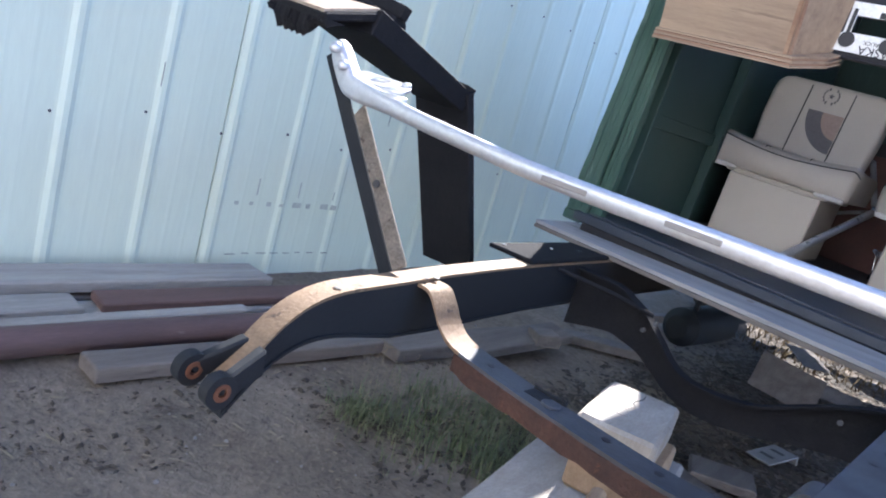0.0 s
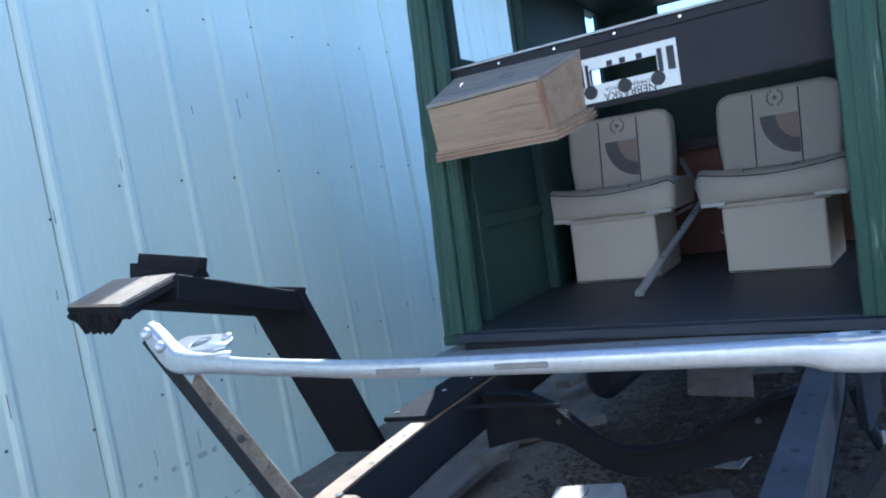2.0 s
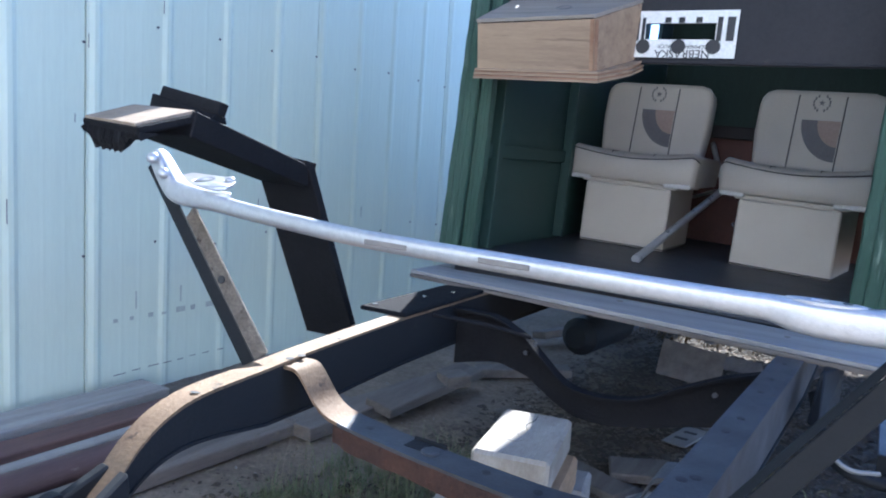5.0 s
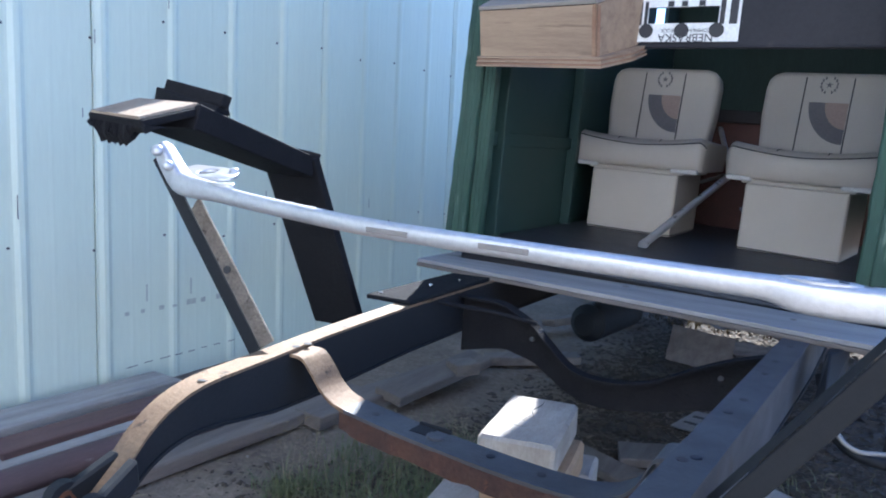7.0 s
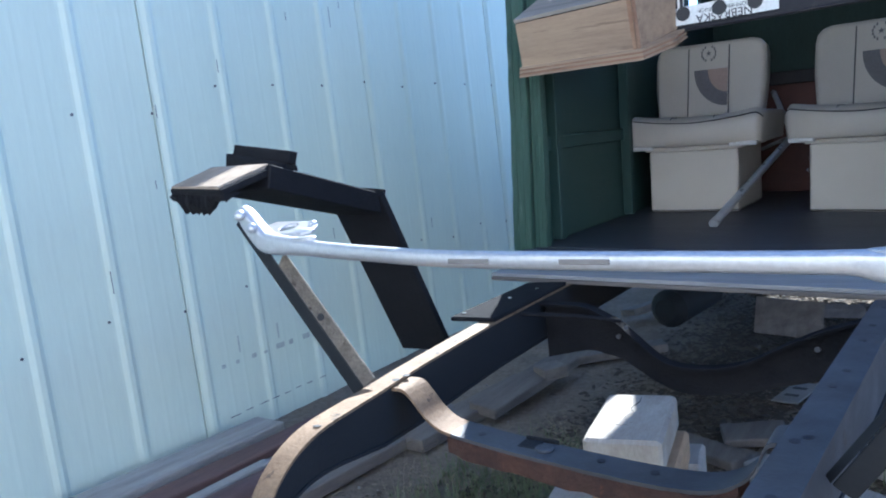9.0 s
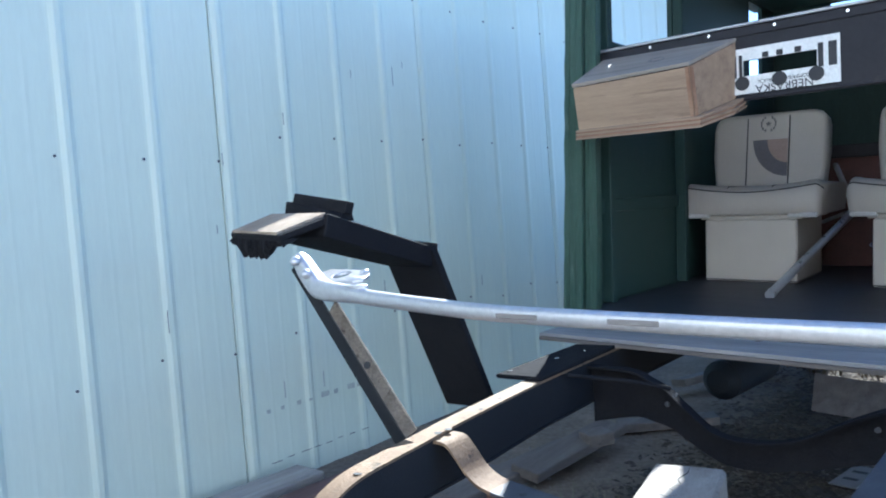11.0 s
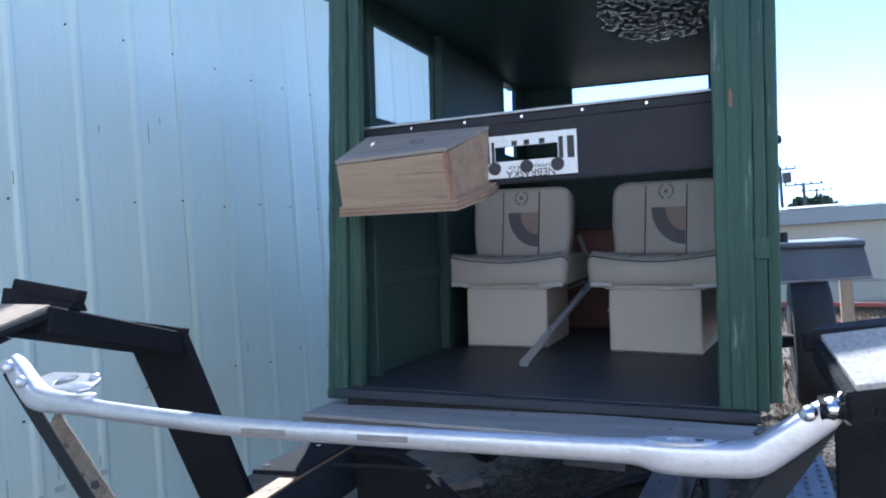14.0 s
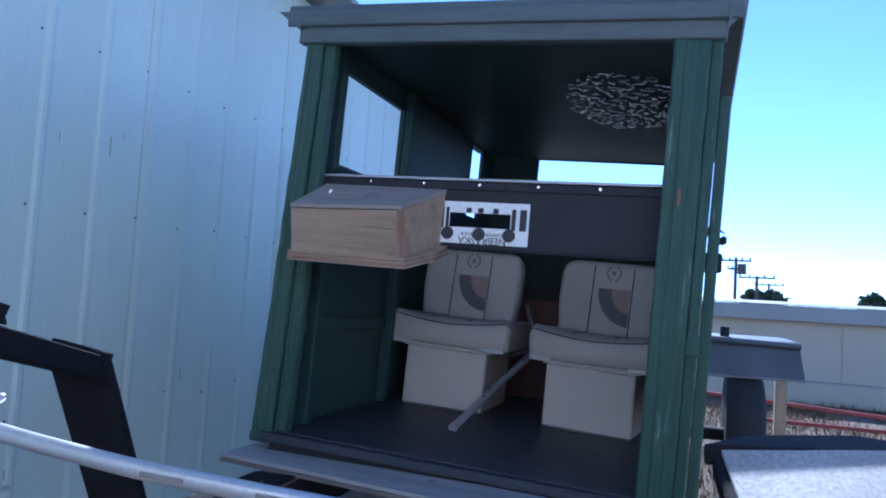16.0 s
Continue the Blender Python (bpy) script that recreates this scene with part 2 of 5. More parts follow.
def solo(name, bm, material, base, label, category, group="", kind="", lean=LEVEL, smooth=False):
    """A thing of one mesh."""
    bmesh.ops.translate(bm, verts=bm.verts, vec=-Vector(base))
    me = bpy.data.meshes.new(name)
    bm.to_mesh(me)
    bm.free()
    me.materials.append(M[material])
    if smooth:
        for p in me.polygons:
            p.use_smooth = True
        me.set_sharp_from_angle(angle=radians(38))
    ob = new(name, me)
    ob.matrix_world = lean @ Matrix.Translation(base)
    BASE[ob.name] = Vector(base)
    return tagged(ob, label, category, group, kind)


def bevelled(bm, width, segments=1):
    if width:
        bmesh.ops.bevel(bm, geom=bm.edges[:], offset=width, segments=segments, affect="EDGES", profile=0.5, clamp_overlap=True)
    return bm


def box(x0, x1, y0, y1, z0, z1, bevel=0.003, m=None, segments=1):
    bm = bmesh.new()
    bmesh.ops.create_cube(bm, size=1)
    bmesh.ops.transform(bm, verts=bm.verts, matrix=Matrix.LocRotScale(((x0 + x1) / 2, (y0 + y1) / 2, (z0 + z1) / 2), None, (x1 - x0, y1 - y0, z1 - z0)))
    bevelled(bm, bevel, segments)
    if m is not None:
        bmesh.ops.transform(bm, verts=bm.verts, matrix=m)
    return bm


def join(*bms):
    out = bmesh.new()
    me = bpy.data.meshes.new("joined")
    for b in bms:
        b.to_mesh(me)
        out.from_mesh(me)
        b.free()
    bpy.data.meshes.remove(me)
    return out


def hull8(low, high, bevel=0.003):
    """A slab between two rings of points that match one by one."""
    bm = bmesh.new()
    a, b = [bm.verts.new(p) for p in low], [bm.verts.new(p) for p in high]
    n = len(a)
    bm.faces.new(a[::-1])
    bm.faces.new(b)
    for i in range(n):
        bm.faces.new((a[i], a[(i + 1) % n], b[(i + 1) % n], b[i]))
    bmesh.ops.recalc_face_normals(bm, faces=bm.faces)
    return bevelled(bm, bevel)


def slab(points, thick, bevel=0.003):
    """A board over a flat ring of points, thickened downwards along its normal."""
    p = [Vector(q) for q in points]
    n = (p[1] - p[0]).cross(p[2] - p[0]).normalized()
    if n.z < 0:
        n = -n
    return hull8([q - n * thick for q in p], p, bevel)


def tube(path, radius, sides=10, flat=1.0, closed=True):
    """A round bar along a path; radius may be one number or one for each point."""
    path = [Vector(p) for p in path]
    radii = radius if hasattr(radius, "__len__") else [radius] * len(path)
    bm, rings = bmesh.new(), []
    for i, p in enumerate(path):
        d = (path[min(i + 1, len(path) - 1)] - path[max(i - 1, 0)]).normalized()
        side = d.cross(Vector((0, 0, 1)))
        side = side.normalized() if side.length > 1e-3 else Vector((1, 0, 0))
        up = side.cross(d)
        rings.append([bm.verts.new(p + radii[i] * (math.cos(a) * side + flat * math.sin(a) * up)) for a in (2 * math.pi * k / sides for k in range(sides))])
    for r, s in zip(rings, rings[1:]):
        for k in range(sides):
            bm.faces.new((r[k], r[(k + 1) % sides], s[(k + 1) % sides], s[k]))
    if closed:
        bm.faces.new(rings[0][::-1])
        bm.faces.new(rings[-1])
    bmesh.ops.recalc_face_normals(bm, faces=bm.faces)
    return bm


def smooth_path(points, steps=8):
    """A Catmull-Rom curve through the points."""
    p = [Vector(q) for q in points]
    p = [2 * p[0] - p[1], *p, 2 * p[-1] - p[-2]]
    out = []
    for a, b, c, d in zip(p, p[1:], p[2:], p[3:]):
        for i in range(steps):
            t = i / steps
            out.append(0.5 * (2 * b + (c - a) * t + (2 * a - 5 * b + 4 * c - d) * t * t + (3 * b - a - 3 * c + d) * t ** 3))
    return [*out, p[-2]]


def ribbon(path, side, height, thick_axis):
    """A strip that follows a path: a rectangle of the vectors side and height swept along it."""
    bm, rings = bmesh.new(), []
    side, height = Vector(side), Vector(height)
    for p in path:
        p = Vector(p)
        rings.append([bm.verts.new(q) for q in (p, p + side, p + side + height, p + height)])
    for r, s in zip(rings, rings[1:]):
        for k in range(4):
            bm.faces.new((r[k], r[(k + 1) % 4], s[(k + 1) % 4], s[k]))
    bm.faces.new(rings[0][::-1])
    bm.faces.new(rings[-1])
    bmesh.ops.recalc_face_normals(bm, faces=bm.faces)
    return bm


def disc(center, normal, radius, depth, sides=12, hole=0.0):
    """A short cylinder or ring."""
    bm = bmesh.new()
    if hole:
        ring = [[], [], [], []]
        for k in range(sides):
            a = 2 * math.pi * k / sides
            for j, (r, z) in enumerate(((radius, 0), (radius, depth), (hole, depth), (hole, 0))):
                ring[j].append(bm.verts.new((r * math.cos(a), r * math.sin(a), z)))
        for j in range(4):
            for k in range(sides):
                a, b = ring[j], ring[(j + 1) % 4]
                bm.faces.new((a[k], a[(k + 1) % sides], b[(k + 1) % sides], b[k]))
    else:
        bmesh.ops.create_cone(bm, cap_ends=True, segments=sides, radius1=radius, radius2=radius, depth=depth)
        bmesh.ops.translate(bm, verts=bm.verts, vec=(0, 0, depth / 2))
    bmesh.ops.recalc_face_normals(bm, faces=bm.faces)
    q = Vector(normal).to_track_quat("Z", "Y").to_matrix().to_4x4()
    bmesh.ops.transform(bm, verts=bm.verts, matrix=Matrix.Translation(center) @ q)
    return bm


def roughened(bm, amount, scale=9.0, seed=0.0):
    for v in bm.verts:
        v.co += amount * noise.noise_vector(v.co * scale + Vector((seed, seed, seed)))
    return bm

# ---- ground ----


def height(x, y):
    h = 0.018 * noise.noise(Vector((x * 0.9, y * 0.9, 0))) + 0.012 * noise.noise(Vector((x * 3.1, y * 3.1, 2))) + 0.007 * noise.noise(Vector((x * 11, y * 11, 5)))
    return h - 0.01


def ground_sheet():
    bm = bmesh.new()
    near = [i * 0.04 for i in range(-60, 91)]
    xs = [-400, -60, -15, -6, -3.5, *near, 4.5, 6, 9, 15, 40, 120, 600]
    ys = [-60, -15, -5, -3, *near, 4.2, 5, 6, 8, 10, 14, 20, 40, 120, 700]
    grid = [[bm.verts.new((x, y, height(x, y))) for x in xs] for y in ys]
    for r, s in zip(grid, grid[1:]):
        for k in range(len(xs) - 1):
            bm.faces.new((r[k], r[k + 1], s[k + 1], s[k]))
    return solo("ground", bm, "dirt", (0, 0, 0), "bare grey-brown packed dirt with scattered litter", "ground", kind="structure", smooth=True)


ground_sheet()

# ---- shed wall of ribbed metal siding ----
WALL_X, RIB, FIRST = -1.937, 0.3147, -3.053


def siding():
    wall = thing("wall_shed", (WALL_X, 0, 0), "pale mint ribbed metal siding of a shed, scuffed near the ground", "wall", kind="structure")
    prof = [(0.0, 0.0), (0.010, 0.0008), (0.028, 0.0085), (0.046, 0.0085), (0.064, 0.0008), (0.075, 0.0), (0.14, 0.0), (0.152, 0.0006), (0.164, 0.0), (0.22, 0.0), (0.232, 0.0006), (0.244, 0.0)]
    def panel_mesh():
        bm = bmesh.new()
        pts = [(k * RIB + y, x) for k in range(4) for y, x in prof] + [(4 * RIB - 0.006, 0.0)]
        cols = []
        for y, x in pts:
            cols.append([bm.verts.new((x, y, z)) for z in (-0.02, 0.8, 1.6, 2.4, 3.15)])
        back = [[bm.verts.new((-0.03, y, z)) for z in (-0.02, 3.15)] for y in (0, 4 * RIB - 0.006)]
        for a, b in zip(cols, cols[1:]):
            for i in range(4):
                bm.faces.new((a[i], b[i], b[i + 1], a[i + 1]))
        bm.faces.new((back[0][0], back[0][1], back[1][1], back[1][0]))
        bm.faces.new([cols[0][0], *[cols[0][i] for i in range(1, 5)], back[0][1], back[0][0]])
        bm.faces.new([cols[-1][i] for i in range(5)][::-1] + [back[1][0], back[1][1]])
        bm.faces.new([c[4] for c in cols][::-1] + [back[0][1], back[1][1]])
        bmesh.ops.recalc_face_normals(bm, faces=bm.faces)
        me = bpy.data.meshes.new("siding_panel")
        bm.to_mesh(me)
        bm.free()
        me.materials.append(M["siding"])
        return me
    me = panel_mesh()
    for k in range(8):
        ob = new("siding_panel", me)
        ob.parent = wall
        ob.location = (0.0015 * (k % 2), FIRST + k * 4 * RIB, 0)
    bm = disc((0, 0, 0), (1, 0, 0), 0.0055, 0.004, 6)
    me = bpy.data.meshes.new("screw")
    bm.to_mesh(me)
    bm.free()
    me.materials.append(M["screw"])
    for k in range(32):
        y = FIRST + k * RIB - 0.012
        for z in (0.565 + 0.035 * (k % 2), 1.35 if y < 0.9 else 1.465, 2.2):
            ob = new("screw", me)
            ob.parent = wall
            ob.location = (0.003, y, z + random.uniform(-0.012, 0.012))
    return wall


siding()
# body of the shed behind the siding
shed = box(-8, WALL_X - 0.035, FIRST, FIRST + 32 * RIB - 0.01, -0.02, 3.14, 0)
solo("wall_shed_core", shed, "siding", (WALL_X - 0.1, 0, 0), "plain shed body behind the siding", "wall", kind="structure")

eave = slab([(-8.2, FIRST - 0.2, 3.95), (-1.62, FIRST - 0.2, 3.185), (-1.62, FIRST + 32 * RIB + 0.1, 3.185), (-8.2, FIRST + 32 * RIB + 0.1, 3.95)], 0.03, 0)
solo("roof_shed", eave, "far_roof", (-4, 2, 3.4), "grey metal shed roof with a short eave", "roof", kind="structure")


def scuffs():
    """Short dark dashes and scratches low on the siding."""
    rng = random.Random(4)
    bms, soft = [], []
    for k in range(8):
        y = 0.84 + 0.075 * k + rng.uniform(-0.01, 0.01)
        soft.append(roughened(box(WALL_X + 0.0092, WALL_X + 0.0100, y, y + rng.uniform(0.016, 0.05), 0.295, 0.295 + rng.uniform(0.010, 0.026), 0), 0.002, 40, k))
        if k % 3 == 1:
            y += rng.uniform(-0.03, 0.03)
            soft.append(box(WALL_X + 0.0092, WALL_X + 0.0100, y, y + 0.007, 0.34, 0.34 + rng.uniform(0.03, 0.08), 0))
    for k in range(8):
        y = 0.84 + 0.075 * k + rng.uniform(-0.01, 0.01)
        zz = 0.085 + rng.uniform(-0.004, 0.004)
        bms.append(box(WALL_X + 0.0095, WALL_X + 0.0105, y, y + rng.uniform(0.03, 0.055), zz, zz + 0.003, 0))
    solo("scuff_smudges", join(*soft), "smudge", (WALL_X, 1, 0.3), "faint grey smudges on the siding", "marks", kind="structure")
    for k in range(9):
        y, z = rng.uniform(0.3, 2.4), rng.uniform(0.35, 1.9)
        bms.append(box(WALL_X + 0.0095, WALL_X + 0.0105, y, y + 0.003, z, z + rng.uniform(0.03, 0.10), 0))
    return solo("scuff_marks", join(*bms), "scuff", (WALL_X, 1, 0.3), "dark scuff dashes on the siding", "marks", kind="structure")


scuffs()
# unseen pale wall added behind the viewpoint to bounce sunlight onto the truck
solo("wall_yard", box(-9, 14, -5.2, -5.0, -0.05, 5.0, 0), "bounce_white", (2, -5, 0), "plain pale unseen wall added to bounce sunlight", "wall", kind="structure")

# ---- truck frame ----


def rail(s, material, label):
    """A channel rail that narrows towards the front and turns down to a shackle horn."""
    t = thing("frame_rail", (s * 0.38, 0.5, 0.47), label, "truck frame", "two side rails of the frame", lean=FRAME)
    ys = [-0.335, -0.315, -0.295, -0.275, -0.255, -0.235, -0.215, -0.195, -0.17, -0.145, -0.12, -0.09, -0.05, 0.05, 0.2, 0.4, 0.6, 0.8, 1.1, 1.5, 2.2, 3.2]
    def top(y):
        return float(np.interp(y, (-0.335, -0.31, -0.28, -0.25, -0.22, -0.19, -0.16, -0.13, -0.10, -0.06), (0.470, 0.500, 0.5335, 0.5605, 0.5785, 0.5905, 0.5985, 0.6025, 0.6045, 0.605)))
    def depth(y):
        return min(0.125, 0.050 + max(0.0, y + 0.33) * 0.17)
    def xin(y):
        if s > 0:
            return 0.372 + 0.042 * max(y, -0.35) if y < 1.2 else 0.4224
        return float(np.interp(y, (-0.335, -0.25, 0.0, 0.26, 0.6, 1.1, 3.2), (0.318, 0.326, 0.351, 0.388, 0.416, 0.432, 0.436)))
    w, th = (0.048 if s < 0 else 0.062), 0.006
    upper, lower, web = bmesh.new(), bmesh.new(), bmesh.new()
    def sweep(bm, shape):
        rings = []
        for y in ys:
            rings.append([bm.verts.new((s * px, y, pz)) for px, pz in shape(y)])
        for r, q in zip(rings, rings[1:]):
            for k in range(4):
                bm.faces.new((r[k], r[(k + 1) % 4], q[(k + 1) % 4], q[k]))
        bm.faces.new(rings[0])
        bm.faces.new(rings[-1][::-1])
        bmesh.ops.recalc_face_normals(bm, faces=bm.faces)
        return bm
    def rect(x0, x1, z0, z1):
        return ((x0, z0), (x1, z0), (x1, z1), (x0, z1))
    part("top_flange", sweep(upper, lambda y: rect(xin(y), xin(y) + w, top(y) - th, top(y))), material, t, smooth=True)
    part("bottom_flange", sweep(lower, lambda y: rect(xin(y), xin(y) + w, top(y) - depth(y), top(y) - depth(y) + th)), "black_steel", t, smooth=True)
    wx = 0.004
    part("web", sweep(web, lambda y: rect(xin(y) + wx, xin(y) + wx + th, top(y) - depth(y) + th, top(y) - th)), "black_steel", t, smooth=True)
    if s > 0:
        part("outer_web", sweep(bmesh.new(), lambda y: rect(xin(y) + w - 0.004 - th, xin(y) + w - 0.004, top(y) - depth(y) + th, top(y) - th)), "grey_steel", t)
    mid = xin(-0.335) + w / 2
    for dx in (-0.036, 0.036):
        x = s * (mid + dx)
        horn = hull8([(x - 0.009, -0.375, 0.488), (x + 0.009, -0.375, 0.488), (x + 0.009, -0.352, 0.460), (x - 0.009, -0.352, 0.460)],
                     [(s * (mid + dx * 0.6) - 0.011, -0.285, 0.530), (s * (mid + dx * 0.6) + 0.011, -0.285, 0.530), (s * (mid + dx * 0.6) + 0.011, -0.280, 0.485), (s * (mid + dx * 0.6) - 0.011, -0.280, 0.485)], 0.004)
        part("shackle_ear", join(disc((x - 0.010, -0.362, 0.478), (1, 0, 0), 0.026, 0.020, 20, 0.012), horn), "black_steel", t, smooth=True)
        part("bushing", disc((x - 0.013, -0.362, 0.478), (1, 0, 0), 0.0140, 0.025, 14, 0.007), "orange_rust", t, "rusty brown bushing", True)
    holes = [(0.354, -0.128, 0.0085), (0.374, 0.122, 0.0085), (0.371, 0.153, 0.0085), (0.402, 0.31, 0.006), (0.418, 0.41, 0.006), (0.425, 0.48, 0.005), (0.44, 0.74, 0.007), (0.45, 0.9, 0.007)]
    if s > 0:
        holes = [(0.40, -0.10, 0.0075), (0.395, 0.08, 0.0085), (0.41, 0.10, 0.0085), (0.41, 0.33, 0.0075), (0.42, 0.42, 0.0075), (0.425, 0.62, 0.007), (0.43, 0.74, 0.007), (0.44, 0.9, 0.007)]
    for x, y, r in holes:
        part("bolt_hole", disc((s * x, y, top(y) + 0.0003), (0, 0.12 if y < -0.1 else 0, 1), r, 0.0006, 14), "ink", t)
    return t


rail(-1, "sunlit_worn_steel", "steel frame rail with shackle horn, its worn top flange tinted as sunlit")
rail(1, "grey_steel", "grey steel frame rail with bolt holes in its top flange")


def gusset():
    t = thing("cab_bracket", (-0.49, 0.75, 0.6), "flat black steel body bracket bolted to the frame rail", "bracket", lean=FRAME)
    part("plate", slab([(-0.412, 0.585, 0.618), (-0.545, 0.572, 0.618), (-0.552, 1.02, 0.618), (-0.428, 1.045, 0.618)], 0.012), "felt", t)
    for p in ((-0.525, 0.61), (-0.49, 0.80), (-0.47, 0.93)):
        part("bolt", disc((*p, 0.617), (0, 0, 1), 0.0075, 0.004, 6), "chrome", t)
    return t


gusset()


def front_crossmember():
    t = thing("front_crossmember", (0, 0.15, 0.45), "rusty steel front crossmember with grey painted top", "truck frame", lean=FRAME)
    path = smooth_path([(-0.374, 0.150, 0.590), (-0.345, 0.158, 0.585), (-0.325, 0.165, 0.558), (-0.308, 0.175, 0.525), (-0.275, 0.175, 0.504), (-0.22, 0.17, 0.497), (-0.1, 0.155, 0.493), (0.05, 0.14, 0.491), (0.2, 0.13, 0.492), (0.28, 0.13, 0.502), (0.33, 0.13, 0.535), (0.355, 0.13, 0.585), (0.375, 0.13, 0.594)], 5)
    # the sunlit end gets the tan steel, the rest stays grey
    part("saddle", ribbon([p + Vector((0, 0.02, 0.0)) for p in path[:24]], (0, -0.072, 0), (0, 0, 0.007), None), "sunlit_worn_steel", t, "worn steel end of the crossmember, tinted as sunlit", True)
    part("top_plate", ribbon([p + Vector((0, 0.02, 0.0)) for p in path[23:]], (0, -0.072, 0), (0, 0, 0.007), None), "grey_steel", t, "", True)
    part("front_web", roughened(ribbon([p + Vector((0, -0.052, -0.038)) for p in path[22:-12]], (0, 0.006, 0), (0, 0, 0.038), None), 0.005, 32), "rust", t, "rust-brown front web")
    part("rear_web", ribbon([p + Vector((0, 0.014, -0.05)) for p in path[22:-12]], (0, 0.006, 0), (0, 0, 0.05), None), "rust", t)
    part("clip", join(box(-0.10, -0.03, 0.165, 0.169, 0.497, 0.507, 0.001), box(-0.10, -0.06, 0.13, 0.168, 0.4985, 0.5015, 0.001)), "black_steel", t, "bent dark steel clip")
    part("bolt", bevelled(disc((-0.045, 0.135, 0.4985), (0, 0, 1), 0.018, 0.006, 12), 0.002), "grey_steel", t)
    for x, y in ((-0.19, 0.15), (-0.12, 0.155), (0.07, 0.13), (0.17, 0.12), (0.25, 0.12)):
        part("bolt_hole", disc((x, y, 0.4988 + (0.003 if x < -0.15 else 0)), (0, 0, 1), 0.008, 0.0012, 12), "ink", t)
    return t


front_crossmember()


def rear_crossmember():
    t = thing("drop_crossmember", (0, 0.9, 0.35), "dark steel dropped crossmember dipping between the rails", "truck frame", lean=FRAME)
    top = smooth_path([(-0.428, 0.9, 0.590), (-0.30, 0.9, 0.588), (-0.245, 0.9, 0.568), (-0.195, 0.9, 0.543), (-0.148, 0.9, 0.503), (-0.068, 0.9, 0.443), (0.03, 0.9, 0.434), (0.13, 0.9, 0.455), (0.22, 0.9, 0.503), (0.31, 0.9, 0.548), (0.40, 0.9, 0.580)], 5)
    def make(y, th, h):
        b = bmesh.new()
        rings = []
        for p in top:
            d = h + 0.075 * max(0.0, (abs(p.x - 0.02) - 0.10) / 0.30) if h > 0.02 else h
            rings.append([b.verts.new((p.x, y + a, p.z + c)) for a, c in ((0, 0), (th, 0), (th, -d), (0, -d))])
        for r, q in zip(rings, rings[1:]):
            for k in range(4):
                b.faces.new((r[k], r[(k + 1) % 4], q[(k + 1) % 4], q[k]))
        b.faces.new(rings[0])
        b.faces.new(rings[-1][::-1])
        bmesh.ops.recalc_face_normals(b, faces=b.faces)
        return b
    part("web", make(0.89, 0.007, 0.082), "felt", t, "", True)
    part("top_flange", make(0.86, 0.035, 0.007), "felt", t, "", True)
    part("brace_rod", tube([(-0.41, 0.72, 0.595), (-0.28, 0.80, 0.575), (-0.18, 0.86, 0.552)], 0.006), "felt", t, "", True)
    for p in ((-0.165, 0.86, 0.535), (-0.2, 0.885, 0.50), (0.3, 0.885, 0.5)):
        part("bolt", disc(p, (0, -1, 0.2), 0.007, 0.008, 6), "grey_steel", t)
    return t


rear_crossmember()


def slotted_bracket():
    m = pose(0.06, 1.85, 0.012, 6, -4, -18)
    t = thing("slotted_bracket", (0.06, 1.85, 0.012), "grey steel bracket with two slots lying on the dirt", "bracket")
    part("plate", box(-0.05, 0.05, -0.09, 0.09, 0.02, 0.026, 0.0015, m), "bare_metal", t)
    part("lip", box(-0.05, 0.05, 0.084, 0.09, -0.01, 0.0195, 0.0015, m), "bare_metal", t)
    for y in (-0.03, 0.035):
        part("slot", box(-0.028, 0.024, y - 0.009, y + 0.009, 0.0255, 0.0268, 0, m), "ink", t)
    return t


slotted_bracket()


def muffler():
    t = thing("muffler", (-0.46, 2.35, 0.27), "dark rusty muffler can hanging under the cab floor", "muffler")
    part("can", tube([(-0.50, 2.10, 0.27), (-0.495, 2.14, 0.27), (-0.455, 2.56, 0.27), (-0.45, 2.60, 0.27)], [0.05, 0.085, 0.085, 0.05], 18), "black_steel", t, "", True)
    for y in (2.18, 2.5):
        part("hanger", box(-0.485, -0.465, y, y + 0.02, 0.345, 0.66, 0.002), "black_steel", t)
    part("pipe", tube(smooth_path([(-0.45, 2.60, 0.27), (-0.43, 2.9, 0.28), (-0.42, 3.4, 0.30)], 4), 0.024, 10), "black_steel", t, "", True)
    return t


muffler()

# ---- silver cross bar, braces and fenders ----


def dome(center, normal, radius, rise):
    """A low domed bolt head."""
    bm = bmesh.new()
    bmesh.ops.create_uvsphere(bm, u_segments=14, v_segments=8, radius=1)
    q = Vector(normal).to_track_quat("Z", "Y").to_matrix().to_4x4()
    bmesh.ops.transform(bm, verts=bm.verts, matrix=Matrix.Translation(center) @ q @ Matrix.Diagonal((radius, radius, rise, 1)))
    return bm


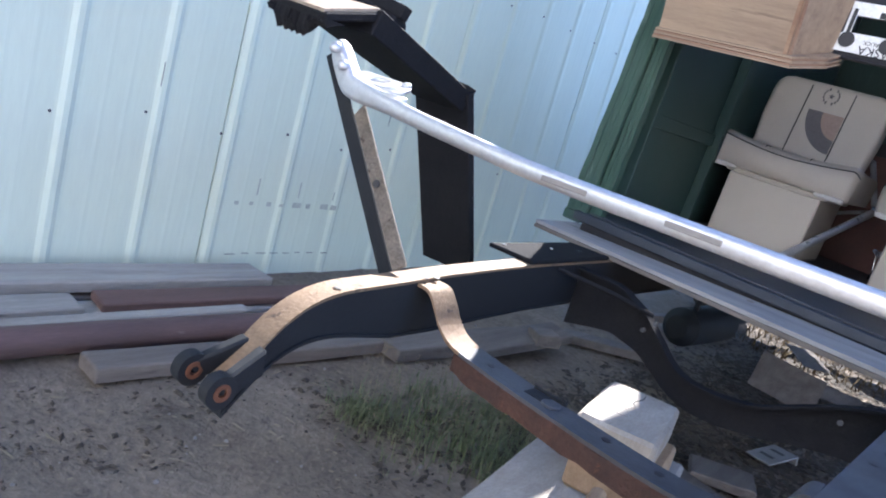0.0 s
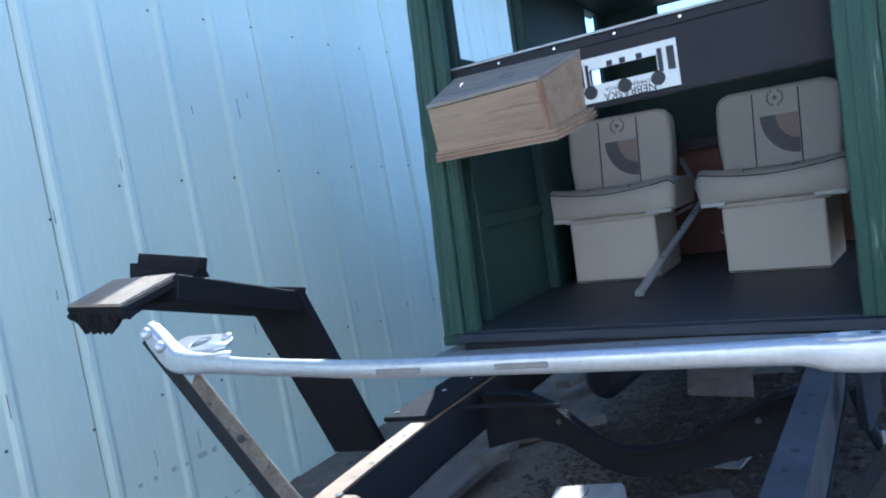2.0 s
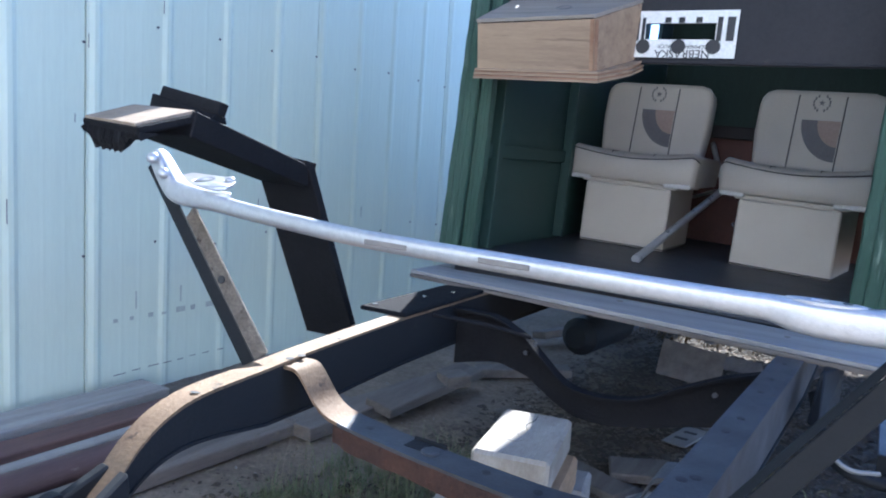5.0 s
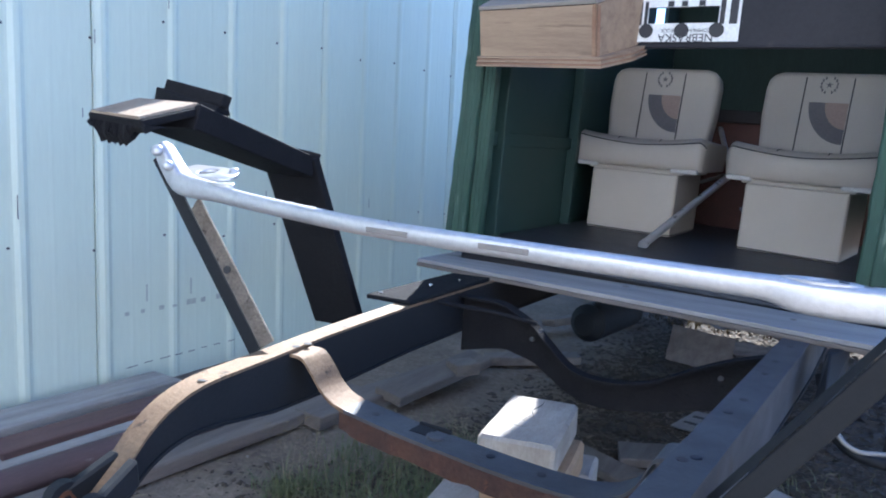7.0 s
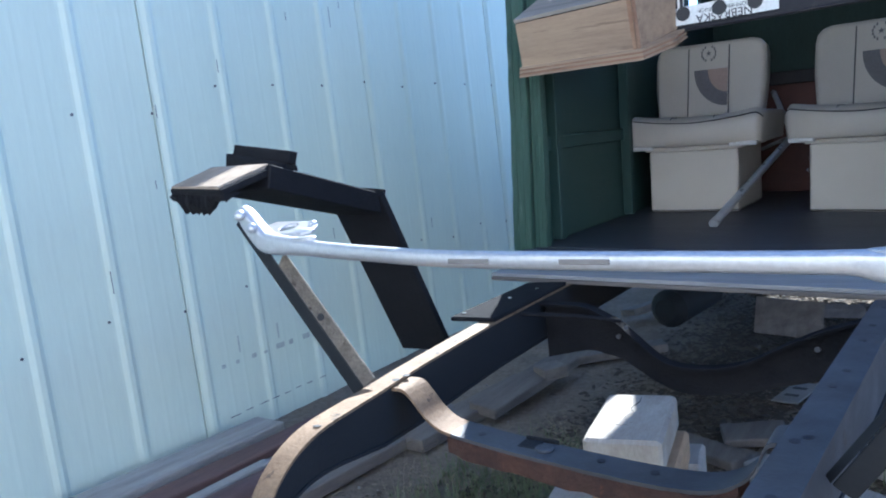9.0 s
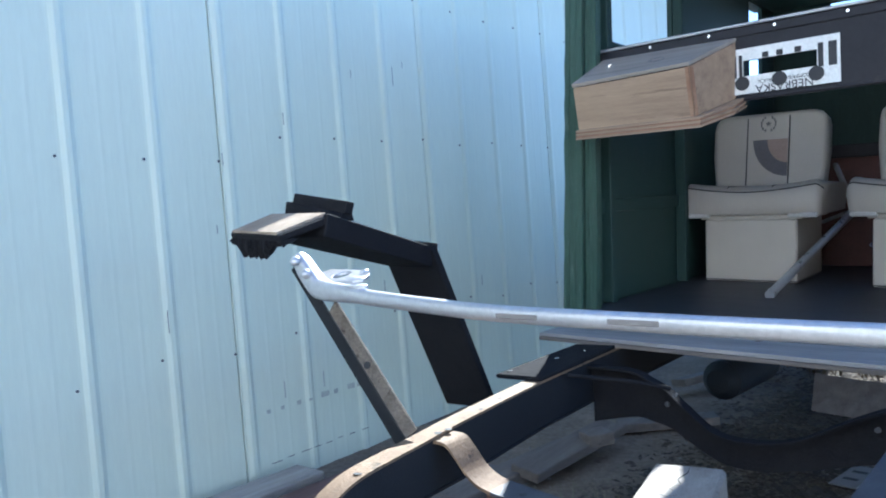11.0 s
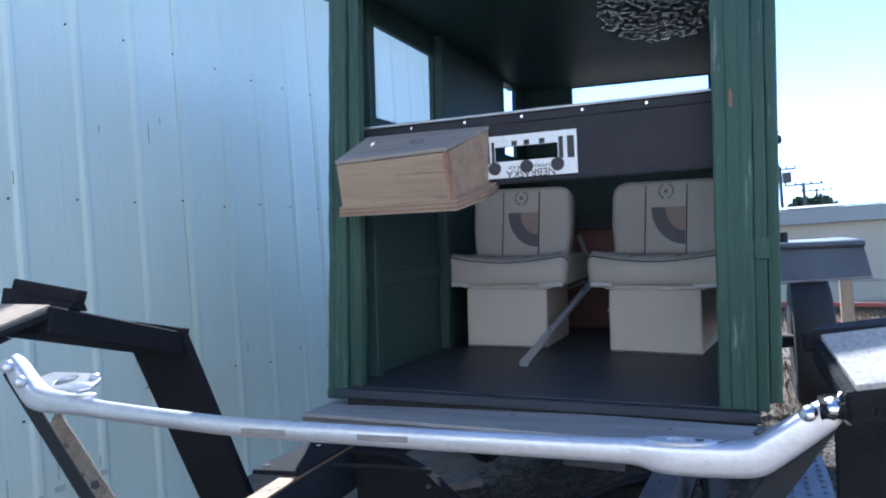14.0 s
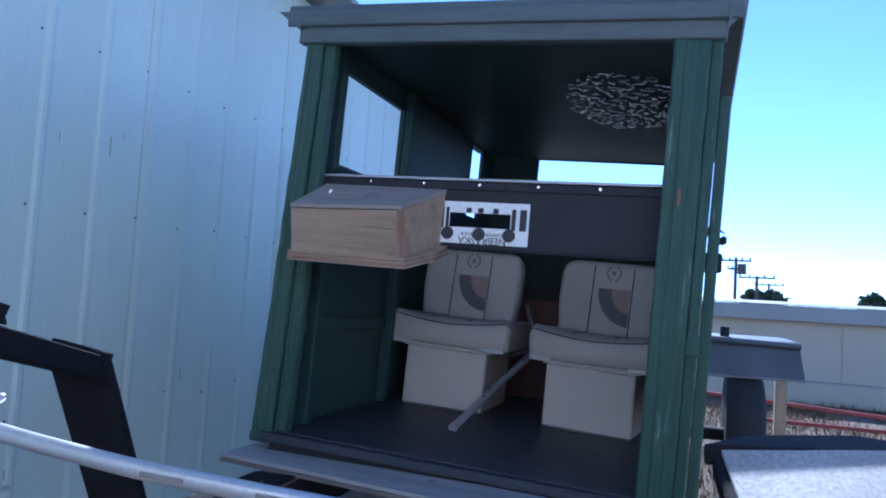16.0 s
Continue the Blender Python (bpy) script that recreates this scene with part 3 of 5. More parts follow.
def squared_bar(path, half, square):
    """A bar along a path whose section goes from round to squared: one half-height and one squareness for each point."""
    bm, rings, n = bmesh.new(), [], 24
    for i, p in enumerate(path):
        d = (path[min(i + 1, len(path) - 1)] - path[max(i - 1, 0)]).normalized()
        side = d.cross(Vector((0, 0, 1))).normalized()
        up = side.cross(d)
        e = 2 / square[i]
        ring = []
        for k in range(n):
            c, w = math.cos(2 * math.pi * k / n), math.sin(2 * math.pi * k / n)
            u, v = math.copysign(abs(c) ** e, c), math.copysign(abs(w) ** e, w)
            ring.append(bm.verts.new(p + half[i] * (u * side * 0.9 + v * up)))
        rings.append(ring)
    for r, q in zip(rings, rings[1:]):
        for k in range(n):
            bm.faces.new((r[k], r[(k + 1) % n], q[(k + 1) % n], q[k]))
    for r in (rings[0], rings[-1]):
        mid = bm.verts.new(sum((v.co for v in r), Vector()) / n + (Vector((-0.006, 0, 0.006)) if r is rings[0] else Vector((0.006, 0, 0.005))))
        for k in range(n):
            bm.faces.new((r[k], r[(k + 1) % n], mid))
    bmesh.ops.recalc_face_normals(bm, faces=bm.faces)
    return bm


def holed_plate(outer, centre, radius, z, thick, slope=0.0):
    """A flat plate with a round hole through it; the ring goes round the hole."""
    bm, n = bmesh.new(), 28
    c = Vector(centre)
    loops = [[], [], [], []]
    for k in range(n):
        d = Vector((math.cos(2 * math.pi * k / n), math.sin(2 * math.pi * k / n)))
        far = 9.0
        for p, q in zip(outer, outer[1:] + outer[:1]):
            p, e = Vector(p), Vector(q) - Vector(p)
            den = d.x * e.y - d.y * e.x
            if abs(den) > 1e-9:
                f = ((p - c).x * e.y - (p - c).y * e.x) / den
                g = ((p - c).x * d.y - (p - c).y * d.x) / den
                if f > 0 and -1e-6 <= g <= 1 + 1e-6:
                    far = min(far, f)
        for j, (r, h) in enumerate(((far, z), (radius, z), (radius, z - thick), (far, z - thick))):
            w = c + d * r
            loops[j].append(bm.verts.new((w.x, w.y, h + slope * (w.y - c.y))))
    for j in range(4):
        a, b = loops[j], loops[(j + 1) % 4]
        for k in range(n):
            bm.faces.new((a[k], a[(k + 1) % n], b[(k + 1) % n], b[k]))
    bmesh.ops.recalc_face_normals(bm, faces=bm.faces)
    return bm


def silver_bar():
    t = thing("fender_support_bar", (0, 0, 0.87), "silver painted steel fender support bar with upturned cast ends", "support bar", lean=Matrix.Translation((0, 0, 0.006)) @ FRAME)
    Y = 0.036
    rows = [(-0.684, 0.976, 0.014, 3), (-0.674, 0.966, 0.019, 3), (-0.660, 0.951, 0.021, 3.4), (-0.638, 0.928, 0.022, 3.4), (-0.616, 0.909, 0.023, 3.2), (-0.588, 0.902, 0.022, 3), (-0.547, 0.899, 0.020, 2.6), (-0.497, 0.895, 0.0175, 2.2), (-0.452, 0.890, 0.0162, 2), (-0.321, 0.881, 0.0155, 2), (-0.133, 0.8715, 0.0152, 2.3),
            (0.160, 0.869, 0.0152, 2.5), (0.420, 0.868, 0.0156, 2.8), (0.482, 0.868, 0.0165, 3.2), (0.515, 0.864, 0.0205, 3.6), (0.550, 0.863, 0.0215, 4), (0.600, 0.8635, 0.0215, 4), (0.628, 0.866, 0.0215, 4), (0.646, 0.876, 0.021, 4), (0.680, 0.900, 0.0195, 4), (0.710, 0.922, 0.018, 3.5), (0.726, 0.934, 0.013, 3)]
    path = smooth_path([(x, Y + 0.006 * max(0.0, abs(x) - 0.55) / 0.1, z) for x, z, _, _ in rows], 5)
    at = [i / 5 for i in range(len(path))]
    half = [float(v) for v in np.interp(at, range(len(rows)), [r[2] for r in rows])]
    square = [float(v) for v in np.interp(at, range(len(rows)), [r[3] for r in rows])]
    part("bar", squared_bar(path, half, square), "silver", t, "", True)
    ring = [(-0.644, 0.039), (-0.502, 0.049), (-0.5, 0.071), (-0.512, 0.095), (-0.537, 0.11), (-0.572, 0.115), (-0.667, 0.117), (-0.672, 0.079)]
    part("lug", bevelled(holed_plate(ring, (-0.588, 0.081), 0.021, 0.932, 0.008, 0.24), 0.0015), "silver", t, "flat silver mounting lug with a large hole", True)
    part("lug_bolt", dome((-0.527, 0.093, 0.937), (0, -0.24, 1), 0.0105, 0.006), "silver", t, "", True)
    boss = [(-0.510 + 0.040 * math.cos(a), 0.041 + 0.0165 * math.sin(a)) for a in [k * math.pi / 9 for k in range(18)]]
    part("boss", bevelled(holed_plate(boss, (-0.51, 0.041), 0.009, 0.9168, 0.012, 0.0), 0.001), "silver", t, "", True)
    boss = [(0.542 + 0.046 * math.cos(a), 0.037 + 0.0165 * math.sin(a)) for a in [k * math.pi / 9 for k in range(18)]]
    part("boss", bevelled(holed_plate(boss, (0.536, 0.037), 0.010, 0.8862, 0.010, 0.0), 0.0015), "silver", t, "", True)
    part("boss_pin", disc((0.565, 0.037, 0.8858), (0, 0, 1), 0.006, 0.0015, 10), "grey_steel", t)
    for a, b in ((-0.138, -0.054), (0.075, 0.160)):
        part("slot", box(a, b, Y - 0.0148, Y - 0.0125, 0.8655, 0.8745, 0.001), "slot", t, "narrow rectangular slot")
    part("bolt", dome((-0.666, 0.019, 0.968), (0.3, -0.75, 0.6), 0.0125, 0.010), "silver", t, "", True)
    part("bolt", dome((-0.632, 0.018, 0.940), (0.3, -0.8, 0.5), 0.0115, 0.010), "silver", t, "", True)
    part("bolt", dome((0.692, 0.035, 0.926), (-0.6, -0.4, 0.8), 0.0125, 0.009), "chrome", t, "", True)
    part("bolt", dome((0.717, 0.027, 0.935), (-0.5, -0.6, 0.7), 0.0115, 0.009), "chrome", t, "", True)
    part("end_tab", bevelled(disc((0.732, 0.045, 0.932), (0.8, -0.5, 0.2), 0.021, 0.006, 18), 0.002), "chrome", t, "bright worn end tab", True)
    part("stud", disc((0.642, 0.054, 0.889), (-0.5, 0, 0.8), 0.009, 0.012, 10), "grey_steel", t)
    part("scratch", hull8([(0.586, 0.031, 0.8852), (0.588, 0.031, 0.8852), (0.604, 0.051, 0.8852), (0.602, 0.051, 0.8852)], [(0.586, 0.031, 0.8858), (0.589, 0.031, 0.8858), (0.605, 0.051, 0.8858), (0.602, 0.051, 0.8858)], 0), "ink", t)
    return t


silver_bar()


def brace(s):
    SW = 0.026 if s < 0 else 0.010
    t = thing("bar_brace", (s * 0.42, 0.06, 0.6), "black steel angle brace from frame rail to support bar", "brace", "two braces of the bar", lean=FRAME)
    a, b = Vector((-0.412, 0.057, 0.604) if s < 0 else (0.449, 0.057, 0.555)), Vector((s * 0.70, 0.050, 0.968 if s < 0 else 0.925))
    along = (b - a).normalized()
    out = Vector((s * -along.z, 0, along.x * s)).normalized() if s > 0 else Vector((along.z, 0, -along.x)).normalized()
    def strip(o, u, w, v, th):
        return hull8([o, o + u * w, o + u * w + v * th, o + v * th], [o + (b - a), o + (b - a) + u * w, o + (b - a) + u * w + v * th, o + (b - a) + v * th], 0.0015)
    inner = out if out.x * s < 0 else -out
    part("front_leg", strip(a - inner * 0.028, inner, 0.034, Vector((0, 1, 0)), 0.005), "black_steel", t)
    c = a + inner * 0.008
    part("side_leg", hull8([c, c + Vector((0, 0.0, 0)) + inner * SW + Vector((0, 0.012, 0)), c + inner * SW + Vector((0, 0.017, 0)), c + Vector((0, 0.005, 0))],
                           [c + along * 0.32, c + along * 0.335 + inner * (SW * 0.85) + Vector((0, 0.012, 0)), c + along * 0.335 + inner * (SW * 0.85) + Vector((0, 0.017, 0)), c + along * 0.32 + Vector((0, 0.005, 0))], 0.001),
         "pitted" if s < 0 else "black_steel", t, "worn pitted flange of the brace")
    if s < 0:
        part("bolt_hole", disc(a + along * 0.17 + inner * 0.020 + Vector((0, 0.003, 0)), (inner.x * 0.2, -1, 0.2), 0.008, 0.003, 10), "ink", t)
    return t


brace(-1)
brace(1)


def fender(s):
    t = thing("front_fender", (s * 0.83, 0.4, 0.5), "home-made front fender of black felt-covered boards with bare plywood top", "fender", "two front fenders", lean=FRAME)
    xi, xo = s * (0.718 if s < 0 else 0.708), s * (0.95 if s < 0 else 1.03)
    A, B, C, D = (0.018, 1.036), (0.178, 1.074), (0.618, 0.964), (0.80, 0.452)
    if s > 0:
        A, B, C, D = (0.014, 0.964), (0.195, 1.006), (0.52, 0.982), (0.55, 0.487)
    rise = 0.006 if s < 0 else 0.036
    E, OUT = ((0.705, 0.898), 0.965) if s < 0 else ((0.762, 0.846), 0.945)
    part("top_frame", slab([(xi + (0 if s < 0 else 0.022), A[0], A[1] - 0.003), (xo, A[0] + 0.035, A[1] + rise), (xo, B[0] + 0.02, B[1] + rise), (xi, B[0], B[1] - 0.003)], 0.020 if s < 0 else 0.042, 0.004), "felt", t)
    m = s * (0.008 if s < 0 else 0.012)
    part("top_board", slab([(xi + (m if s < 0 else 0.034), A[0] + 0.002, A[1] + (0.003 if s < 0 else 0.007)), (xo - m, A[0] + 0.036, A[1] + rise + 0.005), (xo - m, B[0], B[1] + rise + 0.003), (xi + m, B[0] - 0.008, B[1] + 0.003)], 0.008, 0.001), "ply_sun" if s < 0 else "white_board", t, "bare weathered plywood top")
    dz = 0.005 if s < 0 else 0.0
    part("middle_board", slab([(xi - m, B[0] - 0.015, B[1] + 0.006 - dz), (xo, B[0], B[1] + (0.006 if s < 0 else rise) - dz), (s * 0.955, C[0] + 0.015, C[1] - dz + (0 if s < 0 else 0.022)), (s * 0.770, C[0], C[1] - dz)], 0.058 if s < 0 else 0.028, 0.003), "felt", t)
    part("rear_board", hull8([(s * 0.762, C[0] - 0.025, C[1] - 0.01), (s * OUT, C[0] - 0.02, C[1] - 0.012), (s * OUT, C[0] + 0.005, C[1]), (s * 0.762, C[0], C[1])][::-1],
                             [(s * E[0], D[0] - 0.025, D[1]), (s * E[1], D[0] - 0.02, D[1] - 0.01), (s * E[1], D[0] + 0.005, D[1]), (s * E[0], D[0], D[1])][::-1], 0.003), "felt", t)
    if s > 0:
        part("outer_board", hull8([(0.842, 0.555, 0.540), (0.910, 0.555, 0.537), (0.910, 0.575, 0.537), (0.842, 0.575, 0.540)], [(0.87, 0.525, 0.95), (0.965, 0.525, 0.95), (0.965, 0.545, 0.95), (0.87, 0.545, 0.95)], 0.002), "felt", t)
    if s < 0:
        part("flap", slab([(s * 0.728, B[0] + 0.068, B[1] + 0.028), (s * 0.728, B[0] + 0.093, B[1] + 0.022), (s * 0.925, B[0] + 0.092, B[1] + 0.054), (s * 0.925, B[0] + 0.065, B[1] + 0.060)], 0.030, 0.002), "felt", t, "loose black board on the joint")
        part("wedge", hull8([(s * 0.74, B[0] + 0.05, B[1] - 0.012), (xo, B[0] + 0.045, B[1] - 0.008), (xo, B[0] + 0.10, B[1] - 0.02), (s * 0.74, B[0] + 0.10, B[1] - 0.022)], [(s * 0.74, B[0] + 0.062, B[1] + 0.0), (xo, B[0] + 0.055, B[1] + 0.040), (xo, B[0] + 0.088, B[1] + 0.036), (s * 0.74, B[0] + 0.095, B[1] - 0.006)], 0.002), "felt", t)
        part("flap", slab([(s * 0.765, C[0] - 0.03, C[1] + 0.012), (s * 0.765, C[0] + 0.012, C[1] + 0.004), (s * 0.99, C[0] + 0.06, C[1] + 0.018), (s * 0.99, C[0] + 0.02, C[1] + 0.026)], 0.016, 0.002), "felt", t)
    fringe = bmesh.new()
    cols = []
    for k in range(141):
        u = k / 140
        px = xo + (xi - xo) * u - s * 0.004
        py = A[0] + 0.036 - 0.03 * u
        hang = (0.012 + 0.032 * min(1.0, max(0.0, (u - 0.10) / 0.10), max(0.0, (0.80 - u) / 0.12))) if s < 0 else 0.018
        hang *= 0.92 + 0.22 * noise.noise(Vector((k * 0.11, s, 0))) + 0.16 * noise.noise(Vector((k * 1.37, s, 4)))
        z = A[1] - 0.016 + 0.008 * (1 - u)
        dy = 0.006 * noise.noise(Vector((k * 0.6, 3, s)))
        cols.append([fringe.verts.new(p) for p in ((px, py + dy, z), (px, py - 0.004 + dy, z - hang * 0.6), (px, py + 0.004, z - hang - 0.004), (px, py + 0.022, z - hang * 0.8), (px, py + 0.05, z))])
    for p, q in zip(cols, cols[1:]):
        for k in range(5):
            fringe.faces.new((p[k], p[(k + 1) % 5], q[(k + 1) % 5], q[k]))
    fringe.faces.new(cols[0])
    fringe.faces.new(cols[-1][::-1])
    bmesh.ops.recalc_face_normals(fringe, faces=fringe.faces)
    part("torn_felt", roughened(fringe, 0.003, 120), "felt", t, "torn ragged black felt edge")
    for k in range(3):
        part("screw", disc((xi + s * (0.05 + 0.09 * k), A[0] + 0.06 + 0.05 * (k % 2), A[1] + 0.0135 + 0.012 * (k % 2) + (0 if s < 0 else 0.0015 + 0.010 * k)), (0, -0.2, 1), 0.0045 if s < 0 else 0.007, 0.0014, 8), "screw", t)
    return t


fender(-1)
fender(1)

# ---- plywood plank across the rails ----


def plank():
    t = thing("plywood_plank", (-0.05, 1.1, 0.6), "weathered grey double plywood plank laid across the frame", "plank", lean=FRAME)
    ring = [(-0.743, 1.112), (0.655, 0.955), (0.68, 1.17), (-0.735, 1.378)]
    for z, mtl, sh in ((0.628, "ply_grey", 0.0), (0.615, "ply_edge", 0.004)):
        part("layer", slab([(x, y - sh, z) for x, y in ring], 0.012, 0.0012), mtl, t)
    part("knot", disc((-0.05, 1.20, 0.6275), (0, 0, 1), 0.011, 0.0012, 9), "ply_edge", t)
    part("knot", disc((0.42, 1.11, 0.6275), (0, 0, 1), 0.008, 0.0012, 9), "ply_edge", t)
    return t


plank()

# ---- cab ----
XL, XR, YF, YB, ZF = -0.70, 0.67, 1.25, 3.62, 0.668


def with_hole(outer, inner, axis, at, thick):
    """A panel with a rectangular opening, cut through. outer, inner: (u0, u1, z0, z1); axis 0: normal x, 1: normal y."""
    def corners(r):
        return [(r[0], r[2]), (r[1], r[2]), (r[1], r[3]), (r[0], r[3])]
    bm = bmesh.new()
    def put(p, d):
        return bm.verts.new((d, p[0], p[1]) if axis == 0 else (p[0], d, p[1]))
    o = [[put(p, d) for p in corners(outer)] for d in (at, at + thick)]
    q = [[put(p, d) for p in corners(inner)] for d in (at, at + thick)]
    for k in range(4):
        n = (k + 1) % 4
        for s in (0, 1):
            bm.faces.new((o[s][k], o[s][n], q[s][n], q[s][k]))
        bm.faces.new((o[0][k], o[0][n], o[1][n], o[1][k]))
        bm.faces.new((q[0][k], q[0][n], q[1][n], q[1][k]))
    bmesh.ops.recalc_face_normals(bm, faces=bm.faces)
    return bm


def worn_post(xs, y0, y1, z0, z1):
    """A post with a grooved face and ragged edges; xs: its edges at the foot and at the top."""
    bm, rings, n = bmesh.new(), [], 40
    (a0, b0), (a1, b1) = xs
    for i in range(n + 1):
        f = i / n
        z, a, b = z0 + (z1 - z0) * f, a0 + (a1 - a0) * f, b0 + (b1 - b0) * f
        a += 0.0035 * noise.noise(Vector((a0 * 9, 1, z * 14)))
        b += 0.0035 * noise.noise(Vector((b0 * 9, 2, z * 14)))
        front = []
        for u, d in ((0, 0.004), (0.05, 0), (0.30, 0), (0.33, 0.0022), (0.36, 0), (0.66, 0), (0.68, 0.0015), (0.70, 0), (0.95, 0), (1, 0.004)):
            front.append((a + (b - a) * u, y0 + d + 0.0022 * noise.noise(Vector((u * 7 + a0, z * 9, 3)))))
        rings.append([bm.verts.new((x, y, z)) for x, y in (*front, (b, y1), (a, y1))])
    for r, q in zip(rings, rings[1:]):
        for k in range(len(r)):
            bm.faces.new((r[k], r[(k + 1) % len(r)], q[(k + 1) % len(r)], q[k]))
    bm.faces.new(rings[0][::-1])
    bm.faces.new(rings[-1])
    bmesh.ops.recalc_face_normals(bm, faces=bm.faces)
    return bm


def cab():
    t = thing("truck_cab", (0, 2.4, 0.6), "open-fronted dark green wooden truck cab with weathered paint", "truck cab", lean=CAB)
    part("floor", box(XL + 0.02, XR - 0.02, YF - 0.02, YB, ZF - 0.03, ZF, 0.003), "cab_floor", t, "dark worn cab floor")
    part("sill", box(XL + 0.05, XR - 0.03, YF + 0.0, YF + 0.04, 0.60, ZF - 0.031, 0.003), "dash", t)
    part("floor_mat", box(XL + 0.06, XR - 0.05, YF + 0.01, YB - 0.05, ZF + 0.0005, ZF + 0.006, 0.0015), "cab_floor", t)
    # unseen deck added behind the cab to keep sun off the ground below
    part("rear_deck", box(XL + 0.02, XR - 0.02, YB - 0.1, YB + 0.5, ZF - 0.06, ZF - 0.031, 0), "cab_in", t)
    part("left_post", worn_post(((-0.724, -0.648), (-0.676, -0.612)), YF, YF + 0.05, ZF - 0.005, 2.04), "green", t, "peeling dark green corner post")
    part("post_foot", box(-0.728, -0.66, YF - 0.004, YF + 0.06, ZF - 0.04, ZF - 0.006, 0.004), "green", t)
    part("left_batten", worn_post(((-0.645, -0.598), (-0.609, -0.572)), YF + 0.014, YF + 0.05, ZF + 0.001, 2.04), "green", t)
    part("right_post", worn_post(((XR - 0.128, XR - 0.029), (XR - 0.132, XR - 0.029)), YF - 0.005, YF + 0.045, ZF + 0.004, 2.04), "green", t, "peeling dark green corner post")
    part("right_batten", box(XR - 0.028, XR + 0.004, YF + 0.006, YF + 0.05, ZF + 0.0, 2.08, 0.003), "green", t)
    part("outer_batten", box(XR + 0.006, XR + 0.038, YF + 0.03, YF + 0.12, ZF + 0.02, 1.84, 0.003), "green", t)
    part("hinge_block", box(XR - 0.028, XR + 0.008, YF - 0.008, YF + 0.004, 1.09, 1.15, 0.003), "green", t)
    part("left_wall", with_hole((YF + 0.05, 2.7, ZF, 2.074), (1.54, 2.113, 1.63, 1.983), 0, XL + 0.02, 0.022), "cab_in", t, "dark green side wall with window opening")
    part("left_rear_wall", with_hole((2.7, YB + 0.022, ZF, 2.074), (3.17, 3.40, 1.64, 2.060), 0, XL + 0.02, 0.022), "cab_in", t, "dark green side wall with a narrow slit")
    for y in (1.42, 2.116):
        part("window_stud", box(XL + 0.043, XL + 0.085, y, y + 0.042, ZF + 0.006, 2.07, 0.003), "cab_in", t)
    part("right_wall", box(XR - 0.026, XR - 0.004, YF + 0.05, YB + 0.022, ZF + 0.06, 2.074, 0), "cab_in", t)
    part("rear_wall", with_hole((XL + 0.043, XR - 0.03, ZF, 2.074), (-0.358, 0.437, 1.80, 2.068), 1, YB, 0.022), "cab_in", t)
    part("seat_rail", box(XL + 0.05, XR - 0.04, 2.86, 2.90, 1.19, 1.25, 0.004), "dash", t)
    part("bench_panel", box(XL + 0.06, XR - 0.05, 2.92, 2.94, ZF + 0.007, 1.20, 0.004), "maroon", t, "dull maroon panel behind the seats")
    part("header", box(XL - 0.005, XR + 0.012, YF - 0.012, YF + 0.03, 1.995, 2.108, 0.004), "header_grey", t)
    part("ceiling_panel", box(XL + 0.02, XR - 0.005, YF + 0.031, YB + 0.03, 2.075, 2.095, 0), "cab_in", t)
    part("roof", slab([(XL - 0.085, YF + 0.075, 2.125), (XR + 0.06, YF + 0.075, 2.125), (XR + 0.06, YB + 0.06, 2.125), (XL - 0.085, YB + 0.06, 2.125)], 0.025, 0.006), "header_grey", t)
    part("roof_lip", box(XL - 0.085, XR + 0.06, YF + 0.0315, YF + 0.0745, 2.098, 2.146, 0.006), "header_grey", t, "raised front lip of the roof")
    part("roof_fascia", box(XL - 0.05, XR + 0.05, YF - 0.026, YF - 0.013, 2.05, 2.098, 0.004), "header_grey", t)
    for s2 in (XL - 0.085, XR + 0.06):
        inner = XL + 0.005 if s2 < 0 else XR + 0.01
        part("roof_corner", hull8([(s2, YF - 0.03, 2.0995), (inner, YF - 0.03, 2.035), (inner, YF - 0.03, 2.0995)], [(s2, YF + 0.03, 2.0995), (inner, YF + 0.03, 2.035), (inner, YF + 0.03, 2.0995)], 0.001), "header_grey", t)
    part("side_marker", hull8([(0.588 + 0.0055 * math.cos(a), YF - 0.003, 1.535 + 0.027 * math.sin(a)) for a in [k * math.pi / 8 for k in range(16)]], [(0.588 + 0.0045 * math.cos(a), YF - 0.010, 1.535 + 0.025 * math.sin(a)) for a in [k * math.pi / 8 for k in range(16)]], 0), "amber", t, "small dull amber side marker")
    for x0, z0, z1 in ((-0.62, 1.0, 1.05),):
        part("side_cleat", box(XL + 0.043, XL + 0.06, 1.32, 2.6, z0, z1, 0.003), "cab_in", t)
    return t


cab()


